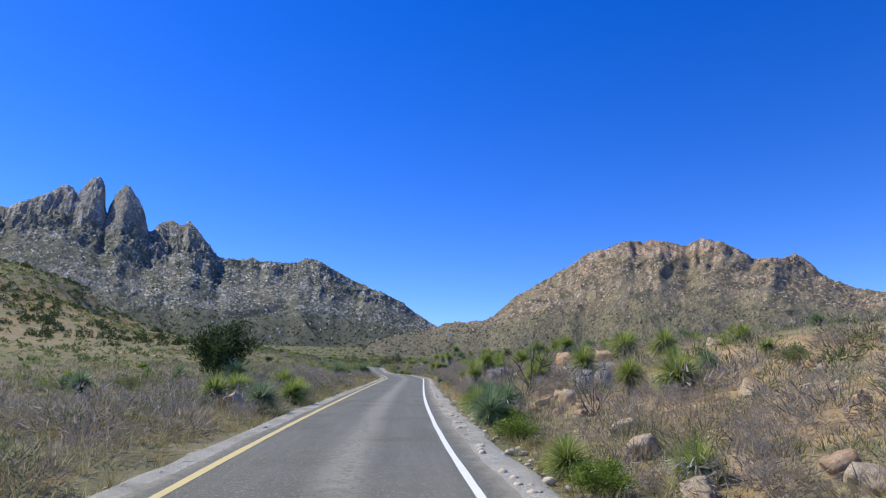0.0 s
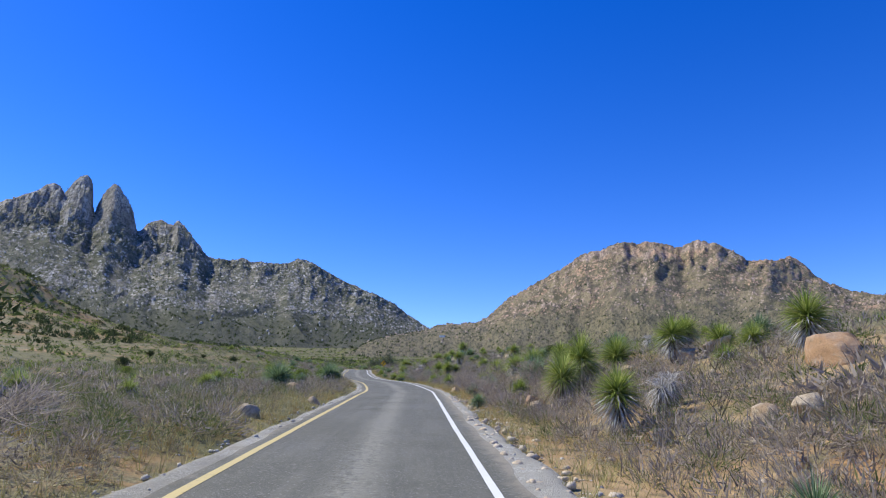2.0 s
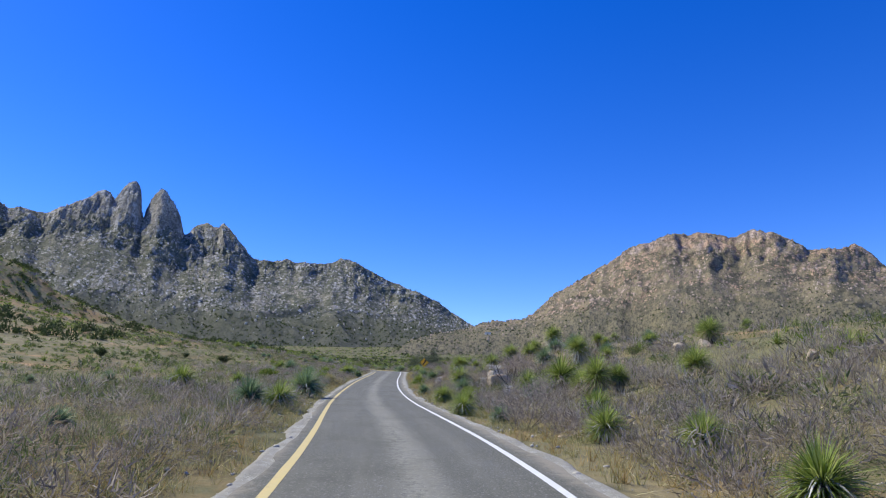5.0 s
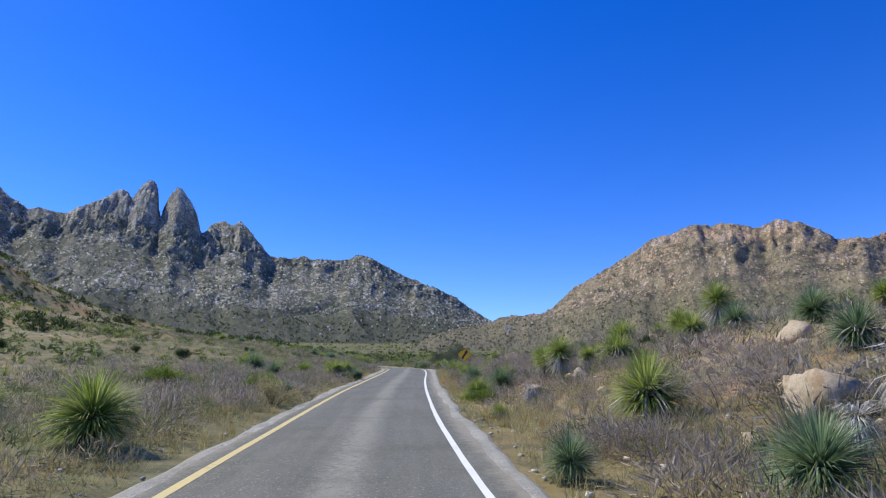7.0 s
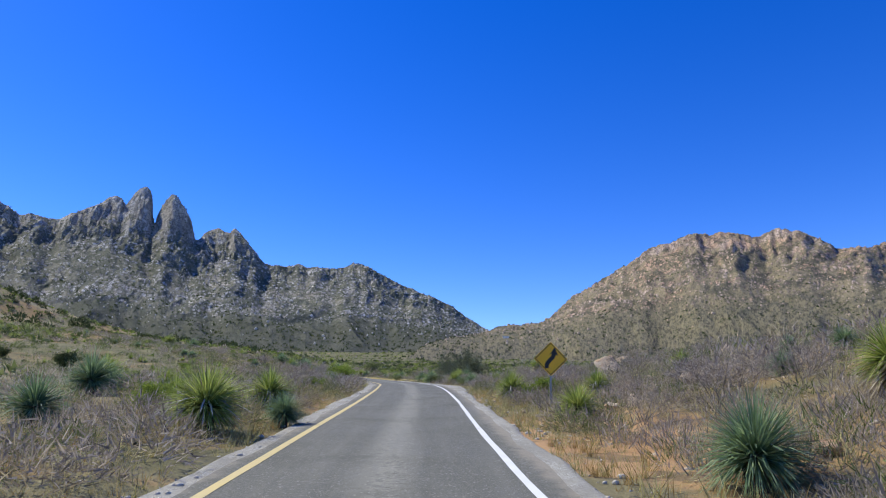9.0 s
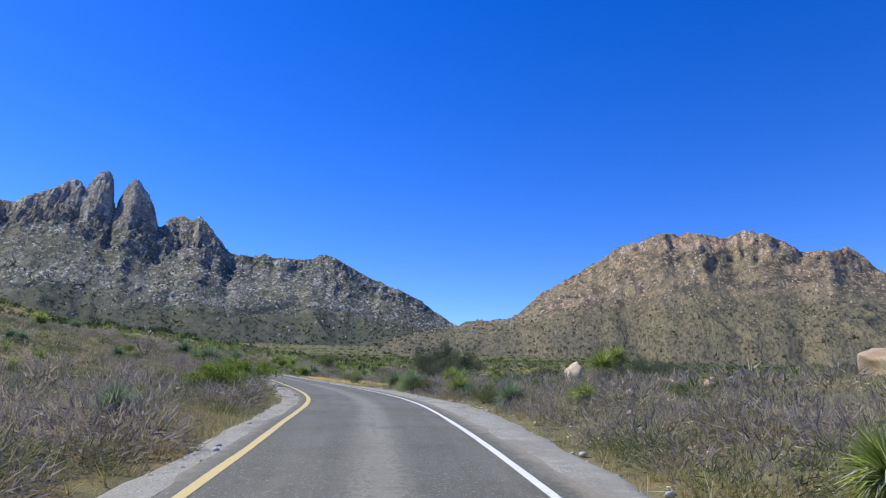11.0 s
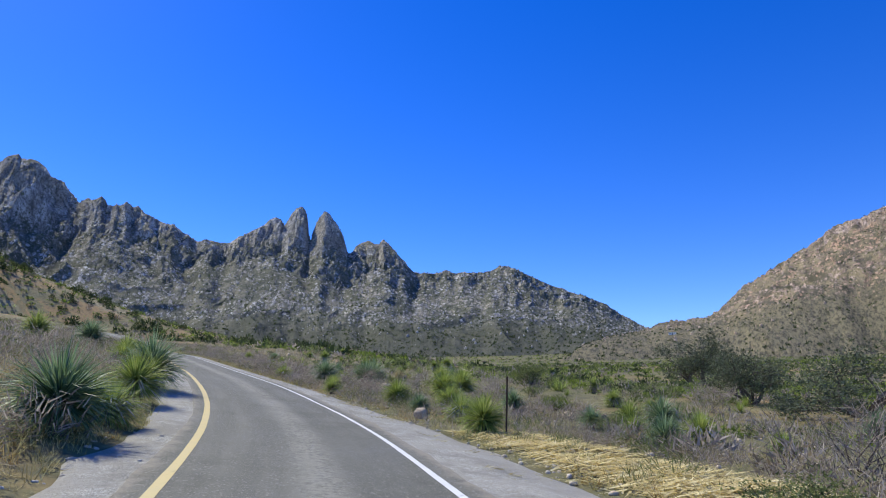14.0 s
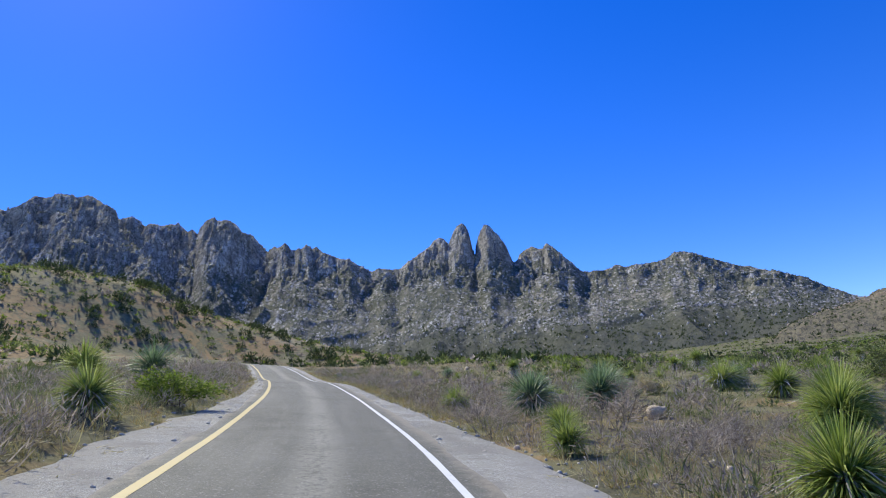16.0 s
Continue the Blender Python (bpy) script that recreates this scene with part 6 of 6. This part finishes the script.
def slope_places(name, count, seed, low):
    """Random spots on a mountain face, thicker towards its foot."""
    rng = np.random.default_rng(seed)
    P = SLOPES[name]
    i = (rng.random(count) ** low * (len(P) - 2)).astype(int)
    j = rng.integers(0, P.shape[1] - 1, count)
    u, v = rng.random((count, 1)), rng.random((count, 1))
    q = (P[i, j] * (1 - u) + P[i + 1, j] * u) * (1 - v) + (P[i, j + 1] * (1 - u) + P[i + 1, j + 1] * u) * v
    return np.column_stack([q, rng.random(count)])


DOTS = [clump_unit(s, 6, 1.0, 0.7, 0.35) for s in (81, 82, 83)]
PEBBLES = [pebble_unit(s) for s in (21, 22, 23)]
CRAGS = [(v * np.array([0.8, 0.8, 1.9]), f) for v, f in PEBBLES]
for name, mountain, count, unit, mat, small, large, low, label in (
        ("hill_scrub", "mountain_hill", 4500, DOTS, DARK_LEAF, 2.0, 6.0, 0.8, "dark scrub dotted over the tan mountain"),
        ("range_scrub", "mountain_range", 9500, DOTS, DARK_LEAF, 3.5, 10.0, 1.15, "dark scrub dotted over the grey mountain"),
        ("range_outcrops", "mountain_range", 2000, CRAGS, GREY_STONE, 5.0, 15.0, 0.5, "pale grey boulders and outcrops on the grey mountain"),
        ("hill_outcrops", "mountain_hill", 1500, CRAGS, TAN_STONE, 3.0, 10.0, 0.35, "pale tan boulders and outcrops on the tan mountain")):
    p = slope_places(mountain, count, len(name) * 7 + 3, low)
    drift(name, p[:, :2], small + (large - small) * p[:, 3] ** 2, unit, mat, label, "outcrop" if "outcrops" in name else "scrub", 31, p[:, 2])

p = scatter(1500, 345, 24, 86, 2.35, 3.5, 1.3)
drift("pale_rubble", p, 0.03 + 0.24 * p[:, 2] ** 4, PEBBLES, RUBBLE, "pale broken rubble heaped along the shoulder", "rubble", 11)
p = np.vstack([scatter(2600, 321, 16, 290, 2.35, 4.0, 1.0), scatter(2200, 322, 16, 290, -2.2, -3.6, 1.0), scatter(1500, 324, 196, 264, 2.6, 4.8, 1.0)])
drift("gravel_stones", p, 0.03 + 0.14 * p[:, 2] ** 3, PEBBLES, GRAVEL_STONE, "loose gravel and small stones along the asphalt", "gravel", 5)
p = scatter(4200, 323, 16, 290, 3.9, 13, 1.2)
drift("bank_stones", p, 0.05 + 0.22 * p[:, 2] ** 4, PEBBLES, RUBBLE, "broken granite stones strewn over the bank", "stones", 6)


# ---- things made by hand ----
def part(name, bm, mat, parent, label=""):
    me = bpy.data.meshes.new(name)
    bm.to_mesh(me)
    bm.free()
    me.materials.append(mat)
    ob = new(name, me)
    ob.parent = parent
    if label:
        ob["label"] = label
    return ob


def plate(outline, front, back, bevel=0.0):
    """A flat plate from an outline (x, z), from y = front to y = back."""
    bm = bmesh.new()
    a = [bm.verts.new((x, front, z)) for x, z in outline]
    b = [bm.verts.new((x, back, z)) for x, z in outline]
    bm.faces.new(a)
    bm.faces.new(b[::-1])
    for i in range(len(a)):
        j = (i + 1) % len(a)
        bm.faces.new((a[j], a[i], b[i], b[j]))
    bmesh.ops.recalc_face_normals(bm, faces=bm.faces)
    return bm


def diamond(half, corner):
    """A square on its tip with rounded corners."""
    pts = []
    for k in range(4):
        mid = math.pi / 2 * k + math.pi / 2
        cx, cz = (half - corner * 1.414) * math.cos(mid), (half - corner * 1.414) * math.sin(mid)
        for j in range(5):
            ang = mid - math.pi / 4 + math.pi / 2 * j / 4
            pts.append((cx + corner * math.cos(ang), cz + corner * math.sin(ang)))
    return pts


def box(bm, x0, x1, y0, y1, z0, z1):
    v = [bm.verts.new((x, y, z)) for z in (z0, z1) for y in (y0, y1) for x in (x0, x1)]
    for f in ((0, 2, 3, 1), (4, 5, 7, 6), (0, 1, 5, 4), (2, 6, 7, 3), (0, 4, 6, 2), (1, 3, 7, 5)):
        bm.faces.new([v[i] for i in f])


def channel(bm, z0, z1, w=0.06, d=0.035, t=0.006):
    """A U-shaped steel post."""
    box(bm, -w / 2, w / 2, 0.0, t, z0, z1)
    box(bm, -w / 2, -w / 2 + t, t, d, z0, z1)
    box(bm, w / 2 - t, w / 2, t, d, z0, z1)


def road_sign(x, y, turn, centre):
    top = tagged(new("road_sign"), "yellow diamond winding-road warning sign on steel post", "road sign")
    top.matrix_basis = pose(x, y, on(x, y), 0, 2, turn)
    panel = part("panel", plate(diamond(0.55, 0.04), 0.0, 0.004), SIGN_YELLOW, top, "yellow diamond panel")
    panel.location.z = centre
    for k in range(4):
        ang = math.pi / 2 * k
        a, b = Vector((math.cos(ang), math.sin(ang))), Vector((math.cos(ang + math.pi / 2), math.sin(ang + math.pi / 2)))
        o, i = 0.515, 0.485
        part("border_stripe", plate([tuple(a * o), tuple(b * o), tuple(b * i), tuple(a * i)], -0.003, -0.0005), SIGN_BLACK, panel, "black border stripe")
    # arrow that swings right and then straight up
    mid = [(-0.13, -0.3), (-0.13, -0.2), (-0.1, -0.12), (-0.02, -0.03), (0.06, 0.05), (0.09, 0.12), (0.1, 0.16)]
    left, right = [], []
    for k, (px, pz) in enumerate(mid):
        q0, q1 = mid[max(k - 1, 0)], mid[min(k + 1, len(mid) - 1)]
        n = Vector((q1[1] - q0[1], -(q1[0] - q0[0]))).normalized() * 0.066
        left.append((px - n.x, pz - n.y))
        right.append((px + n.x, pz + n.y))
    outline = left + [(-0.05, 0.13), (0.13, 0.37), (0.25, 0.09)] + right[::-1]
    part("arrow", plate(outline, -0.003, -0.0005), SIGN_BLACK, panel, "black winding arrow")
    bm = bmesh.new()
    channel(bm, -0.3, centre + 0.45)
    post = part("post", bm, STEEL, top)
    post.location.y = 0.006
    for dz in (-0.3, 0.3):
        bm = bmesh.new()
        bmesh.ops.create_cone(bm, segments=8, radius1=0.012, radius2=0.009, depth=0.01, cap_ends=True, matrix=Matrix.Translation((0, -0.006, centre + dz)) @ Matrix.Rotation(math.pi / 2, 4, "X"))
        part("bolt", bm, STEEL, top)


road_sign(-7.75, 145.7, 3.0, 1.5)


def marker_post(x, y, height):
    top = tagged(new("marker_post"), "thin dark rusty steel post beside the road", "post")
    top.matrix_basis = pose(x, y, on(x, y), 0, 3, 20)
    bm = bmesh.new()
    channel(bm, -0.2, height, 0.045, 0.03, 0.006)
    part("channel", bm, RUST, top)
    bm = bmesh.new()
    box(bm, -0.022, 0.022, -0.012, -0.001, height - 0.16, height - 0.03)
    part("cap_plate", bm, RUST, top)


marker_post(-24.1, 205.2, 1.58)


def straw_litter():
    """Cut dead yucca leaves lying in a swath beside the bend."""
    rng = np.random.default_rng(9)
    p = scatter(1100, 331, 219, 233.5, 5.0, 7.0, 1.5)
    v = []
    for _ in range(12):
        a, q = rng.uniform(0, 6.283), rng.uniform(0, 6.283)
        b = np.array([rng.normal(0, 0.35), rng.normal(0, 0.35), rng.uniform(0.02, 0.12)])
        w = np.array([math.cos(a), math.sin(a), rng.uniform(-0.1, 0.25)])
        s = np.array([-math.sin(a), math.cos(a), rng.uniform(-0.5, 0.5)]) * 0.026
        v += [b - s, b + s, b + w * rng.uniform(0.35, 0.7)]
    verge = np.vstack([scatter(1500, 332, 14, 300, 2.95, 4.6, 1.0), scatter(1200, 333, 14, 300, -2.9, -4.4, 1.0)])
    verge = patchy(verge, 5.0, 91, -0.1)
    drift("verge_litter", verge, 0.16 + 0.3 * verge[:, 2], [(np.array(v), np.arange(len(v)).reshape(-1, 3))], STRAW, "dry straw and leaf litter along the gravel", "litter", 8)
    drift("straw_litter", p, 0.35 + 0.45 * p[:, 2], [(np.array(v), np.arange(len(v)).reshape(-1, 3))], CUT_LEAF, "pale cut dead leaves strewn beside the bend", "litter", 7)


straw_litter()


def far_house(x, y, z, turn):
    top = tagged(new("house"), "small white flat house far off on the slope", "house")
    top.matrix_basis = pose(x, y, z, 0, 0, turn)
    bm = bmesh.new()
    box(bm, -6.5, 6.5, -3.5, 3.5, -3, 3.2)
    wall = part("wall", bm, WHITEWASH, top)
    bm = bmesh.new()
    box(bm, -7, 7, -4, 4, 3.21, 3.6)
    part("roof", bm, ROOFING, top)
    for k in (-4, 0, 4):
        bm = bmesh.new()
        box(bm, k - 0.8, k + 0.8, -3.56, -3.51, 0.9, 2.2)
        part("window", bm, DARK_GLASS, top)


hill = bpy.data.objects["mountain_hill"]
hit, spot, *_ = hill.ray_cast((50.0, 1460.0, 1500.0), (0, 0, -1))
far_house(50.0, 1460.0, (spot.z if hit else float(valley(50.0, 1460.0))) + 1.0, 0)
